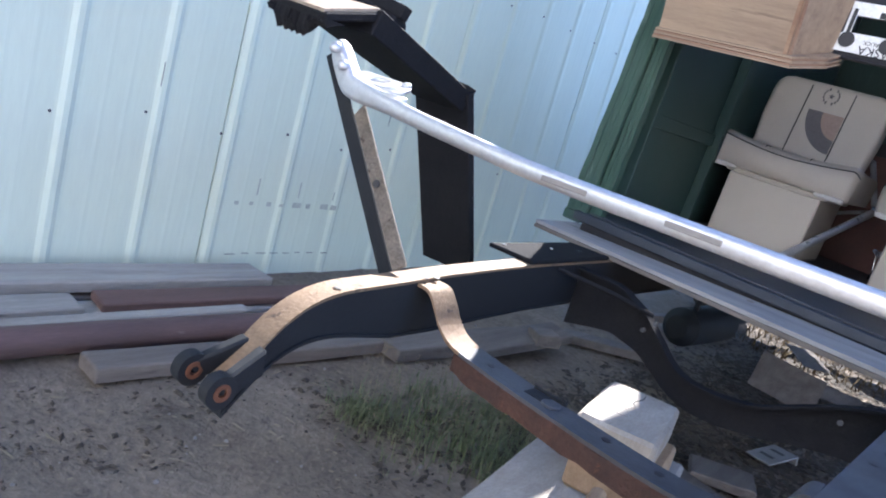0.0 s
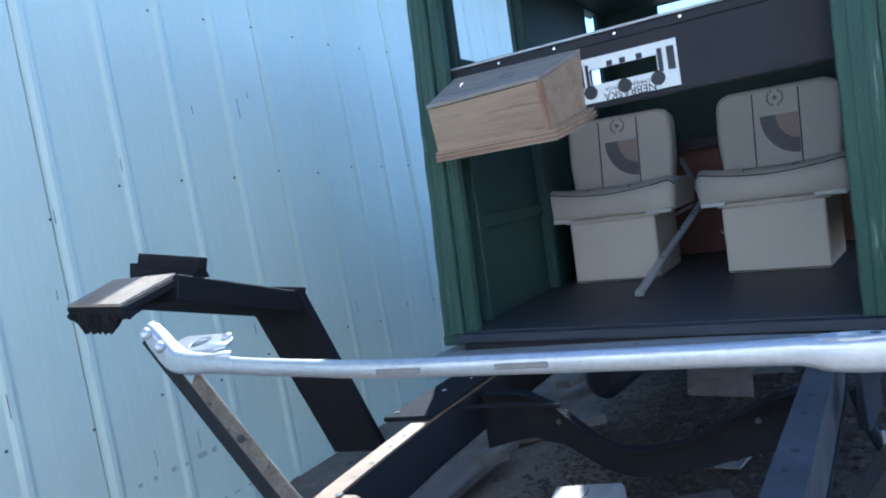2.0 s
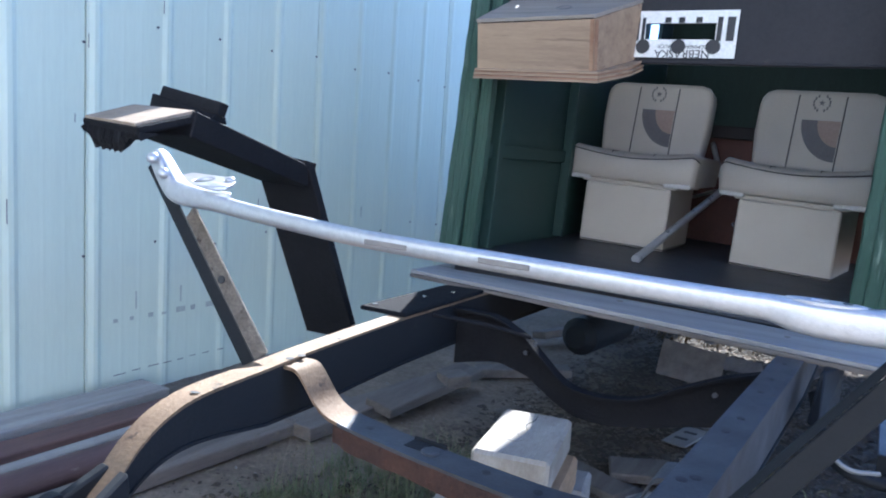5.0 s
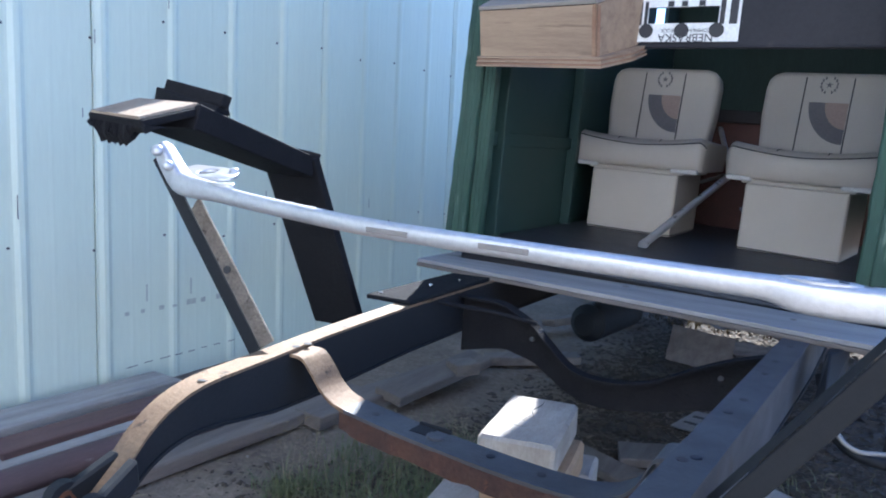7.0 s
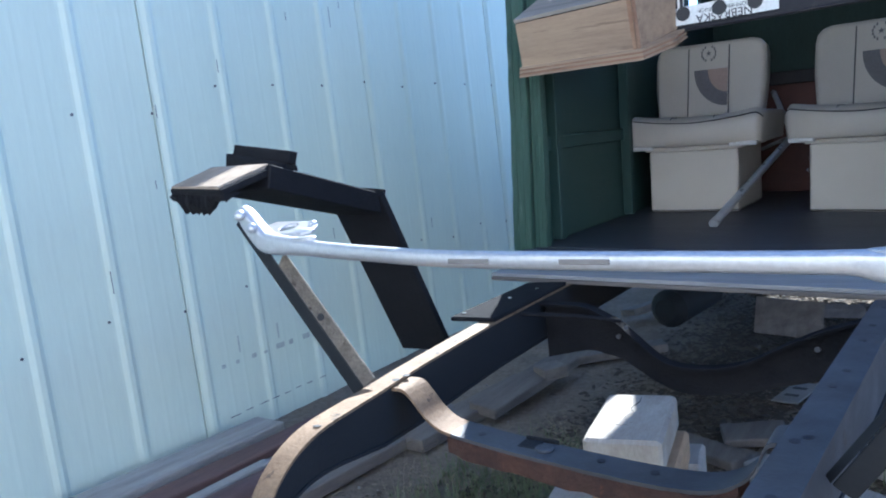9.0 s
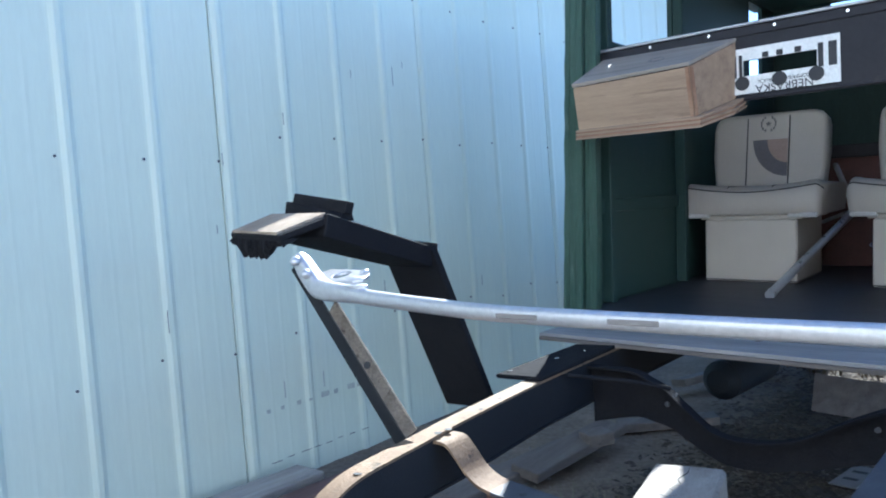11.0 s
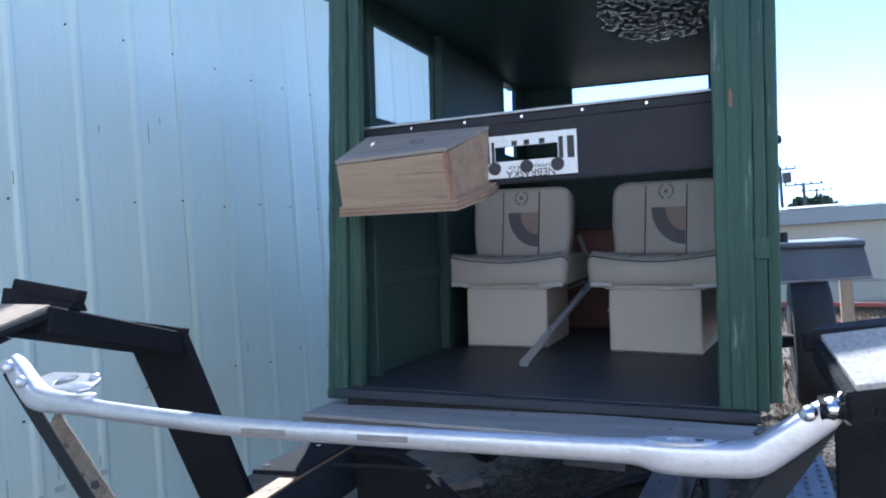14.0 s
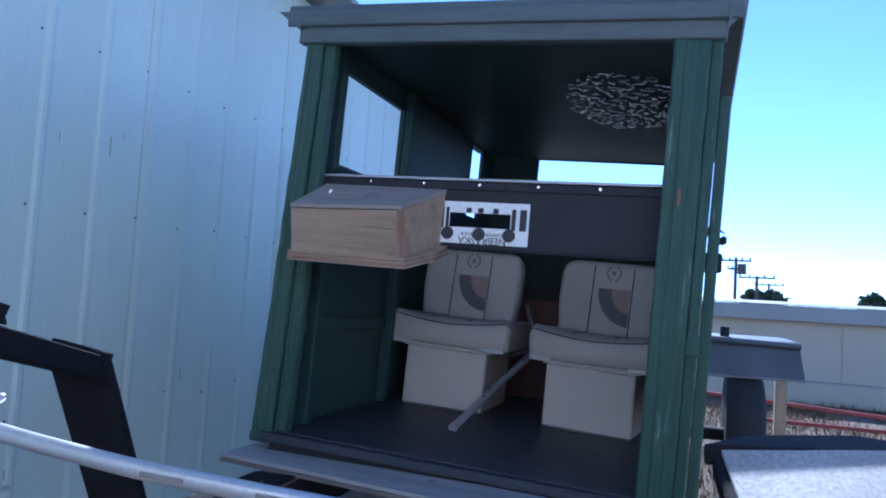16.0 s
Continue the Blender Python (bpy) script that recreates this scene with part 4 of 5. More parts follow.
def crumpled_sheet():
    bm = bmesh.new()
    n = 70
    grid = []
    for j in range(n):
        row = []
        for i in range(n):
            x, y = 0.02 + 0.56 * i / (n - 1), 1.75 + 1.0 * j / (n - 1)
            e = max(0.0, 1 - ((x - 0.30) / 0.27) ** 2 - ((y - 2.25) / 0.48) ** 2) ** 0.5
            r = e * (0.003 * noise.noise(Vector((x * 8 + y * 5, y * 9, 0))) + 0.0032 * max(0.0, noise.noise(Vector((x * 16 + y * 14, y * 40 - x * 30, 3)))))
            row.append(bm.verts.new((x, y, 2.0730 - 0.0015 * e - r)))
        grid.append(row)
    for a, b in zip(grid, grid[1:]):
        for i in range(n - 1):
            c = a[i].co
            if ((c.x - 0.30) / 0.265) ** 2 + ((c.y - 2.25) / 0.47) ** 2 < 0.9 + 0.25 * noise.noise(c * 9) and noise.noise(Vector((c.x * 34 + c.y * 14, c.y * 30 - c.x * 16, 1))) > 0.06:
                bm.faces.new((a[i], a[i + 1], b[i + 1], b[i]))
    bmesh.ops.delete(bm, geom=[v for v in bm.verts if not v.link_faces], context="VERTS")
    t = solo("plastic_sheet", bm, "plastic_sheet", (0.3, 2.2, 2.07), "crumpled shiny plastic sheet under the cab ceiling", "sheet", lean=CAB, smooth=True)
    md = t.modifiers.new("thick", "SOLIDIFY")
    md.thickness = 0.001
    return t


crumpled_sheet()

# ---- dashboard with number plate ----


def dashboard():
    t = thing("dashboard", (0, 1.34, 1.33), "dark dashboard panel with a screwed metal top edge", "dashboard", lean=DASH)
    y, z0, z1 = 1.335, 1.366, 1.548
    # instrument openings: a long slot and three round holes
    bits = [with_hole((-0.598, 0.56, z0, z1), (-0.145, 0.108, 1.425, 1.475), 1, y, 0.012)]
    panel = join(*bits)
    bmesh.ops.remove_doubles(panel, verts=panel.verts, dist=1e-4)
    part("panel", panel, "dash", t)
    part("top_board", box(-0.622, 0.575, y - 0.004, y + 0.03, z1 + 0.0005, 1.578, 0.003), "dash", t)
    part("edge_strip", box(-0.622, 0.575, y - 0.010, y + 0.03, 1.579, 1.588, 0.0015), "dash_edge", t, "grey metal edge strip")
    for k in range(7):
        part("screw", disc((-0.611 + 0.193 * k, y - 0.0045, 1.567), (0, -1, 0), 0.0048, 0.003, 8), "chrome", t)
    part("lower_rim", box(-0.2, 0.56, y - 0.006, y + 0.016, 1.356, 1.3655, 0.003), "dash", t)
    return t


dashboard()


def number_plate():
    t = thing("number_plate", (0.02, 1.325, 1.345), "white truck number plate mounted upside down, with instrument holes", "number plate", lean=DASH)
    x0, x1, z0, z1, y0, y1 = -0.165, 0.140, 1.375, 1.511, 1.328, 1.3295
    cuts = [(-0.125, 0.080, 1.428, 1.475)]
    a0, a1, b0, b1 = cuts[0]
    part("sheet", join(box(x0, a0, y0, y1, z0, z1, 0), box(a1, x1, y0, y1, z0, z1, 0), box(a0, a1, y0, y1, b1, z1, 0), box(a0, a1, y0, y1, z0, b0, 0)), "plate", t, "white painted sheet metal")
    for x, z in ((-0.128, 1.407), (-0.022, 1.407), (0.078, 1.407)):
        part("gauge_hole", disc((x, y0 - 0.001, z), (0, -1, 0), 0.021, 0.003, 20), "ink", t, "dark round gauge hole")
    def lettering(text, size, x, z, name):
        cu = bpy.data.curves.new(name, "FONT")
        cu.body, cu.size, cu.align_x, cu.align_y, cu.extrude = text, size, "CENTER", "CENTER", 0.0004
        tmp = bpy.data.objects.new(name, cu)
        scene.collection.objects.link(tmp)
        dg = bpy.context.evaluated_depsgraph_get()
        me = bpy.data.meshes.new_from_object(tmp.evaluated_get(dg))
        bpy.data.objects.remove(tmp)
        bpy.data.curves.remove(cu)
        bm = bmesh.new()
        bm.from_mesh(me)
        bpy.data.meshes.remove(me)
        bmesh.ops.transform(bm, verts=bm.verts, matrix=Matrix.Translation((x, y0 - 0.0009, z)) @ pose(0, 0, 0, 90, 0, 0) @ pose(0, 0, 0, 0, 0, 180))
        part(name, bm, "ink", t)
    lettering("NEBRASKA", 0.033, -0.010, 1.3875, "lettering")
    lettering("COMMERCIAL TRUCK", 0.0150, -0.010, 1.4075, "lettering")
    # the registration, as plain bars
    for x, w in ((0.121, 0.022), (0.090, 0.014), (-0.132, 0.010), (-0.152, 0.016)):
        part("number_bar", box(x - w / 2, x + w / 2, y0 - 0.0012, y0 - 0.0003, 1.424, 1.492, 0), "ink", t)
    for x in (-0.06, -0.02, 0.03):
        part("number_bar", box(x - 0.009, x + 0.009, y0 - 0.0012, y0 - 0.0003, 1.476, 1.492, 0), "ink", t)
    return t


number_plate()


def ply_box():
    t = thing("plywood_box", (-0.37, 1.2, 1.27), "tan plywood box with sloping lid fixed to the dashboard", "box", lean=Matrix.Translation((0.02, 0.02, 0.015)) @ CAB)
    front = [(-0.600, 1.115, 1.262), (-0.222, 1.115, 1.268), (-0.225, 1.085, 1.412), (-0.600, 1.085, 1.395)]
    back = [(-0.600, 1.325, 1.325), (-0.163, 1.325, 1.335), (-0.162, 1.305, 1.500), (-0.600, 1.305, 1.497)]
    part("front_panel", hull8([Vector(p) + Vector((0, 0.012, 0)) for p in front], front, 0.0015), "ply_tan", t)
    def side(a, b, c, d, n, mtl, name):
        ring = [Vector(v) for v in (a, b, c, d)]
        part(name, hull8([v - Vector(n) * 0.012 for v in ring], ring, 0.0015), mtl, t)
    side(front[1], back[1], back[2], front[2], (0.93, -0.35, 0), "ply_tan", "side_panel")
    side(front[0], back[0], back[3], front[3], (-1, 0, 0), "ply_tan", "side_panel")
    side(Vector(front[3]) + Vector((-0.004, -0.004, 0.013)), Vector(front[2]) + Vector((0.002, -0.004, 0.013)), Vector(back[2]) + Vector((0.002, 0, 0.013)), Vector(back[3]) + Vector((-0.004, 0, 0.013)), (0, -0.35, 0.93), "ply_sky_lid", "lid")
    for k, (mtl, g) in enumerate((("ply_tan", 0.006), ("ply_tan_edge", 0.003), ("ply_tan", 0.009), ("ply_tan_edge", 0.005), ("ply_tan", 0.010))):
        dz = -0.001 - 0.0062 * k
        ring = [(-0.604, 1.108 - g, 1.262 + dz), (-0.205 + g, 1.108 - g, 1.268 + dz), (-0.152 + g, 1.23, 1.306 + dz), (-0.146 + g, 1.325, 1.335 + dz), (-0.604, 1.325, 1.325 + dz)]
        part("base_ply", roughened(hull8([Vector(p) - Vector((0, 0, 0.0056)) for p in ring], ring, 0.0006), 0.0012, 30, k), mtl, t)
    for x, y, z in ((-0.52, 1.16, 1.4385), (-0.30, 1.27, 1.494)):
        part("screw", disc((x, y, z), (0, -0.35, 0.93), 0.004, 0.0015, 8), "chrome", t)
    part("pencil_ring", disc((-0.37, 1.20, 1.4655), (0, -0.39, 0.92), 0.024, 0.0014, 28, 0.0215), "grey_vinyl", t, "pencilled ring on the lid")
    part("corner_strip", hull8([(-0.231, 1.112, 1.270), (-0.223, 1.112, 1.270), (-0.226, 1.082, 1.411), (-0.235, 1.082, 1.411)], [(-0.231, 1.1125, 1.270), (-0.220, 1.1125, 1.270), (-0.223, 1.0825, 1.411), (-0.235, 1.0825, 1.411)], 0), "ply_tan_edge", t)
    part("corner_strip", hull8([(-0.219, 1.117, 1.270), (-0.213, 1.127, 1.271), (-0.216, 1.097, 1.411), (-0.222, 1.087, 1.411)], [(-0.2175, 1.116, 1.270), (-0.2115, 1.126, 1.271), (-0.2145, 1.096, 1.411), (-0.2205, 1.086, 1.411)], 0), "ply_tan_edge", t)
    return t


ply_box()

# ---- seats ----


def cushion_block(x0, x1, y0, y1, z0, z1, r, segments=3):
    return box(x0, x1, y0, y1, z0, z1, r, segments=segments)


def bevel_rim(bm, width):
    """Round the front and back rims of a padded panel."""
    rim = [e for e in bm.edges if abs(e.verts[0].co.y - e.verts[1].co.y) < 1e-6]
    bmesh.ops.bevel(bm, geom=rim, offset=width, segments=4, affect="EDGES", profile=0.5, clamp_overlap=True)
    return bm


def boat_seat(x, y, turn):
    """A fold-down boat seat on a box base; the origin is the middle of the base's front edge on the floor."""
    t = thing("boat_seat", (0, 0, 0), "cream vinyl boat seat with dark piping on a box base", "seat", "two boat seats in the cab")
    w = 0.185
    part("base", box(-w, w, 0, 0.42, 0.001, 0.262, 0.006), "vinyl", t, "cream box base")
    part("base_trim", box(-w - 0.001, w + 0.001, -0.003, 0.42, 0.006, 0.010, 0.0008), "piping", t)
    part("base_flange", box(-w - 0.02, w + 0.02, 0.006, 0.44, 0.262, 0.279, 0.004), "vinyl", t)
    # seat pad with a scooped front edge
    bm = bmesh.new()
    n = 44
    def crest(u):
        return 0.030 * min(abs(u), 0.9) ** 1.7 - 0.02 * max(0.0, (abs(u) - 0.9) / 0.1) ** 2
    def front(u):
        return -0.024 + 0.022 * u ** 4 + 0.016 * max(0.0, (abs(u) - 0.9) / 0.1) ** 3
    rows = []
    for i in range(n + 1):
        u = math.sin(math.pi / 2 * (-1 + 2 * i / n))
        lift, f, px = crest(u), front(u), u * 0.279
        dent = 0.004 * math.cos(math.pi * min(1.0, abs(abs(u) * 0.279 - 0.09) / 0.03)) if abs(abs(u) * 0.279 - 0.09) < 0.03 else -0.004
        top = 0.398 + dent * -0.7
        ring = [(f + 0.030, 0.279), (f + 0.014, 0.282), (f + 0.006, 0.290), (f + 0.001, 0.31), (f - 0.003, 0.335), (f, 0.36), (f + 0.007, 0.373 + lift), (f + 0.020, 0.386 + lift), (f + 0.045, 0.396 + lift), (0.09, top + 0.6 * lift), (0.15, top + 0.4 * lift), (0.30, top + 0.25 * lift), (0.40, 0.40 + 0.2 * lift), (0.45, 0.38), (0.45, 0.285)]
        rows.append([bm.verts.new((px * (1 - 0.03 * (0.375 - pz) / 0.1 * (pz < 0.375)), py, pz)) for py, pz in ring])
    for a, b in zip(rows, rows[1:]):
        for k in range(len(a)):
            bm.faces.new((a[k], a[(k + 1) % len(a)], b[(k + 1) % len(a)], b[k]))
    bm.faces.new(rows[0])
    bm.faces.new(rows[-1][::-1])
    bmesh.ops.recalc_face_normals(bm, faces=bm.faces)
    cushion = part("cushion", bm, "vinyl", t, "cream vinyl seat cushion with scooped front", True)
    path = []
    for i in range(n + 1):
        u = math.sin(math.pi / 2 * (-1 + 2 * i / n))
        path.append((u * 0.279, front(u) + 0.008, 0.376 + crest(u)))
    part("cushion_piping", tube(path, 0.0029, 6), "piping", cushion, "", True)
    for px in (-0.09, 0.09):
        lift = crest(px / 0.279)
        part("cushion_seam", tube([(px, 0.004, 0.388 + lift), (px, 0.022, 0.397 + lift), (px, 0.09, 0.3975 + 0.6 * lift), (px, 0.15, 0.3965 + 0.4 * lift), (px, 0.34, 0.397 + 0.22 * lift)], 0.0024, 6), "piping", cushion)
    for a, b in ((-0.262, -0.165), (0.15, 0.262)):
        part("cushion_tab", box(a, b, -0.012, 0.012, 0.270, 0.290, 0.005), "chair_white", cushion)
    lean = Matrix.Translation((0, 0.245, 0.40)) @ pose(0, 0, 0, -9, 0, 0)
    def back_bit(name, bm, mtl, parent, label="", sm=False):
        bmesh.ops.transform(bm, verts=bm.verts, matrix=lean)
        return part(name, bm, mtl, parent, label, sm)
    shape = []
    for px, pz in ((-0.226, -0.01), (0.226, -0.01), (0.241, 0.14), (0.241, 0.262), (0.234, 0.295), (0.214, 0.318), (0.180, 0.329), (-0.180, 0.329), (-0.214, 0.318), (-0.234, 0.295), (-0.241, 0.262), (-0.241, 0.14)):
        shape.append((px, pz))
    bm = hull8([(a, 0.10, b) for a, b in shape], [(a, 0.0, b) for a, b in shape], 0)
    bevel_rim(bm, 0.024)
    back = back_bit("backrest", bm, "vinyl", t, "cream vinyl backrest", True)
    for px in (-0.088, 0.088):
        back_bit("back_seam", tube([(px, -0.001, 0.0), (px, -0.001, 0.18), (px, 0.0, 0.306)], 0.0026, 6), "piping", back)
    arc = [(0.083 - 0.145 * math.cos(a), 0.205 - 0.165 * math.sin(a)) for a in [math.pi / 2 * k / 12 for k in range(13)]]
    arc2 = [(0.083 - 0.085 * math.cos(a), 0.205 - 0.105 * math.sin(a)) for a in [math.pi / 2 * k / 12 for k in range(13)]]
    def flat(points, d, name, mtl):
        b = bmesh.new()
        lo, hi = [b.verts.new((p, -d, q)) for p, q in points], [b.verts.new((p, 0.002, q)) for p, q in points]
        b.faces.new(lo)
        for k in range(len(lo)):
            b.faces.new((lo[k], lo[(k + 1) % len(lo)], hi[(k + 1) % len(lo)], hi[k]))
        bmesh.ops.recalc_face_normals(b, faces=b.faces)
        back_bit(name, b, mtl, back, "dark grey arc panel" if mtl == "grey_vinyl" else "tan vinyl panel")
    band = bmesh.new()
    for (a, b), (c, d) in zip(zip(arc, arc2), zip(arc[1:], arc2[1:])):
        v = [band.verts.new((p[0], -0.0022, p[1])) for p in (a, b, d, c)]
        band.faces.new(v)
    bmesh.ops.remove_doubles(band, verts=band.verts, dist=1e-5)
    ext = bmesh.ops.extrude_face_region(band, geom=band.faces[:])
    bmesh.ops.translate(band, verts=[v for v in ext["geom"] if isinstance(v, bmesh.types.BMVert)], vec=(0, 0.004, 0))
    bmesh.ops.recalc_face_normals(band, faces=band.faces)
    back_bit("arc_panel", band, "grey_vinyl", back, "dark grey curved vinyl inlay")
    flat([(0.083, 0.205), (arc2[0][0], 0.205), *arc2[1:]], 0.0022, "tan_panel", "tan_vinyl")
    # stitched emblem: star in a wreath
    star = []
    for k in range(10):
        r = 0.013 if k % 2 == 0 else 0.0055
        a = math.pi / 2 + math.pi * k / 5
        star.append((r * math.cos(a), 0.276 + r * math.sin(a)))
    flat(star, 0.0020, "emblem_star", "grey_vinyl")
    for sgn in (-1, 1):
        for k in range(6):
            a = radians(-65 + 25 * k)
            cx, cz = sgn * 0.030 * math.cos(a), 0.276 + 0.032 * math.sin(a)
            back_bit("emblem_leaf", box(cx - 0.0032, cx + 0.0032, -0.0018, 0.002, cz - 0.006, cz + 0.006, 0.001), "grey_vinyl", back)
    t.matrix_world = CAB @ pose(x, y, ZF + 0.006, 0, 0, turn)
    return t


seat = boat_seat(-0.366, 2.175, 0)
copy_thing(seat, CAB @ pose(0.272, 2.135, ZF + 0.006, 0, 0, -6))


def pole():
    t = thing("tube_leg", (-0.165, 1.75, 0.69), "grey folding metal tube with a short chain, leaning between the seats", "metal tube", lean=LEVEL)
    tip, joint = Vector((-0.168, 1.745, 0.692)), Vector((-0.052, 2.68, 0.955))
    d = (tip - joint).normalized()
    part("tube", tube([tip, joint], 0.0155, 14, closed=False), "tube", t, "", True)
    part("tube_end", disc(tip + d * -0.004, d, 0.0140, 0.003, 14), "ink", t)
    part("ferrule", tube([tip - d * 0.03, tip], 0.0170, 14), "tube", t, "", True)
    part("upper_tube", tube([joint, (-0.162, 2.88, 1.168)], 0.012, 10), "tube", t, "", True)
    part("side_tube", tube([joint, (-0.16, 2.72, 0.92), (-0.2, 2.74, 0.905)], 0.008, 8), "tube", t, "", True)
    for k in range(3):
        c = joint + d * (0.02 + 0.013 * k) + Vector((0, 0, 0.018 + 0.002 * (k % 2)))
        part("chain_link", disc(c, (1, 0.2, 0.3 * (k % 2)), 0.010, 0.004, 10, 0.0055), "chrome", t)
    return t


pole()


def chain_bit():
    bms = [disc((0.02 + 0.008 * k, 2.6 - 0.004 * k, 0.80 - 0.006 * (k % 3)), (0.3 * (k % 2), -1, 0.4), 0.009, 0.004, 10, 0.005) for k in range(4)]
    t = thing("shackle", (0.03, 2.6, 0.79), "small chrome shackle hanging behind the seats", "shackle")
    for b in bms:
        part("link", b, "chrome", t)
    part("hook", tube([(0.03, 2.6, 0.79), (0.036, 2.6, 0.72), (0.03, 2.62, 0.68)], 0.004, 6), "chrome", t)
    return t


chain_bit()

# ---- running board and right side ----


def running_board():
    t = thing("running_board", (0.72, 1.35, 0.33), "dimpled steel running board beside the cab", "running board", lean=FRAME)
    part("plate", box(0.655, 0.83, 1.05, 1.75, 0.392, 0.400, 0.002), "diamond", t)
    part("skirt", box(0.655, 0.83, 1.045, 1.052, 0.35, 0.399, 0.002), "black_steel", t)
    for i in range(4):
        for j in range(13):
            x, y = 0.680 + 0.043 * i, 1.08 + 0.052 * j + 0.026 * (i % 2)
            b = dome((x, y, 0.4), (0, 0, 1), 0.009, 0.005)
            part("tread_lug", b, "diamond", t)
    part("bracket", tube(smooth_path([(0.50, 1.1, 0.50), (0.54, 1.02, 0.40), (0.60, 0.98, 0.36), (0.70, 1.0, 0.345), (0.83, 1.05, 0.345)], 5), 0.014, 10), "black_steel", t, "", True)
    part("hoop", tube(smooth_path([(0.55, 0.93, 0.46), (0.56, 0.91, 0.42), (0.60, 0.90, 0.395), (0.66, 0.93, 0.392)], 6), 0.006, 8), "bare_metal", t, "", True)
    part("edge_angle", box(0.825, 0.85, 0.86, 1.2, 0.34, 0.40, 0.003), "black_steel", t)
    return t


running_board()


def mirror_bracket():
    """What is left of a side mirror on the cab's flank."""
    t = thing("mirror_bracket", (0.74, 1.9, 1.36), "black steel mirror bracket with a loose cable on the cab side", "mirror bracket")
    part("clamp", box(0.70, 0.765, 1.88, 1.93, 1.33, 1.40, 0.005), "black_steel", t)
    part("arm", tube(smooth_path([(0.718, 1.905, 1.385), (0.734, 1.905, 1.43), (0.762, 1.905, 1.445), (0.774, 1.905, 1.462)], 5), 0.009, 8), "black_steel", t, "", True)
    part("lower_arm", tube([(0.686, 1.905, 1.345), (0.734, 1.90, 1.335), (0.746, 1.90, 1.35)], 0.007, 8), "black_steel", t, "", True)
    part("knuckle", dome((0.762, 1.9, 1.445), (1, 0, 0), 0.015, 0.018), "black_steel", t, "", True)
    part("cable", tube(smooth_path([(0.734, 1.905, 1.425), (0.714, 1.91, 1.47), (0.722, 1.91, 1.51), (0.734, 1.91, 1.53), (0.746, 1.91, 1.50), (0.762, 1.91, 1.48), (0.774, 1.91, 1.475)], 5), 0.003, 6), "rubber", t, "thin loose black cable", True)
    return t


mirror_bracket()


def side_wedge():
    bm = hull8([(0.505, 0.83, 0.50), (0.53, 0.80, 0.50), (0.56, 0.98, 0.50), (0.52, 1.0, 0.50)], [(0.515, 0.9, 0.605), (0.525, 0.9, 0.605), (0.56, 0.99, 0.605), (0.52, 1.0, 0.605)], 0.003)
    return solo("outrigger", bm, "black_steel", (0.53, 0.9, 0.5), "black steel cab outrigger on the frame rail", "bracket", lean=FRAME)


side_wedge()


def rear_axle(y, r, width):
    t = thing("rear_axle", (0, y, r), "dark rear axle with black rubber tyres under the truck", "axle")
    part("axle_tube", tube([(-0.95, y, r), (-0.2, y, r), (0.2, y, r), (0.95, y, r)], [0.04, 0.06, 0.06, 0.04], 12), "black_steel", t, "", True)
    part("differential", tube([(-0.16, y, r), (-0.10, y, r), (0.0, y, r), (0.10, y, r), (0.16, y, r)], [0.05, 0.13, 0.16, 0.13, 0.05], 16), "black_steel", t, "", True)
    for x in (-0.985, 0.985):
        bm = bmesh.new()
        prof = [(0.62 * r, -0.42), (0.86 * r, -0.5), (0.95 * r, -0.46), (r, -0.34), (1.01 * r, 0.0), (r, 0.34), (0.95 * r, 0.46), (0.86 * r, 0.5), (0.62 * r, 0.42)]
        n, rings = 36, []
        for k in range(n):
            a = 2 * math.pi * k / n
            rings.append([bm.verts.new((x + w * width, y + q * math.cos(a), r + q * math.sin(a))) for q, w in prof])
        for k in range(n):
            a, b = rings[k], rings[(k + 1) % n]
            for j in range(len(prof) - 1):
                bm.faces.new((a[j], a[j + 1], b[j + 1], b[j]))
        bmesh.ops.recalc_face_normals(bm, faces=bm.faces)
        tyre = part("tyre", bm, "rubber", t, "black rubber tyre", True)
        part("rim", disc((x - 0.06, y, r), (1, 0, 0), 0.63 * r, 0.12, 28), "bare_metal", tyre)
    return t


rear_axle(4.25, 0.405, 0.235)


def trailer_fender():
    t = thing("steel_fender", (1.2, 4.6, 0.85), "dark grey flat steel rear fender above the tyre", "fender")
    part("deck", box(0.72, 1.295, 4.15, 5.1, 1.00, 1.03, 0.006), "fender_grey", t)
    part("front_sheet", hull8([(0.72, 4.08, 0.79), (1.325, 4.08, 0.80), (1.325, 4.11, 0.80), (0.72, 4.11, 0.79)], [(0.72, 4.14, 1.0), (1.295, 4.14, 1.0), (1.295, 4.17, 1.0), (0.72, 4.17, 1.0)], 0.003), "fender_grey", t)
    part("rolled_lip", tube([(0.72, 4.12, 1.02), (1.30, 4.12, 1.005)], 0.022, 10), "fender_grey", t, "", True)
    part("hem", tube([(0.72, 4.08, 0.79), (1.325, 4.08, 0.80)], 0.008, 8), "bare_metal", t, "", True)
    part("lamp_stub", tube([(0.86, 4.2, 1.03), (0.86, 4.2, 1.10)], 0.028, 12), "black_steel", t, "", True)
    return t


trailer_fender()


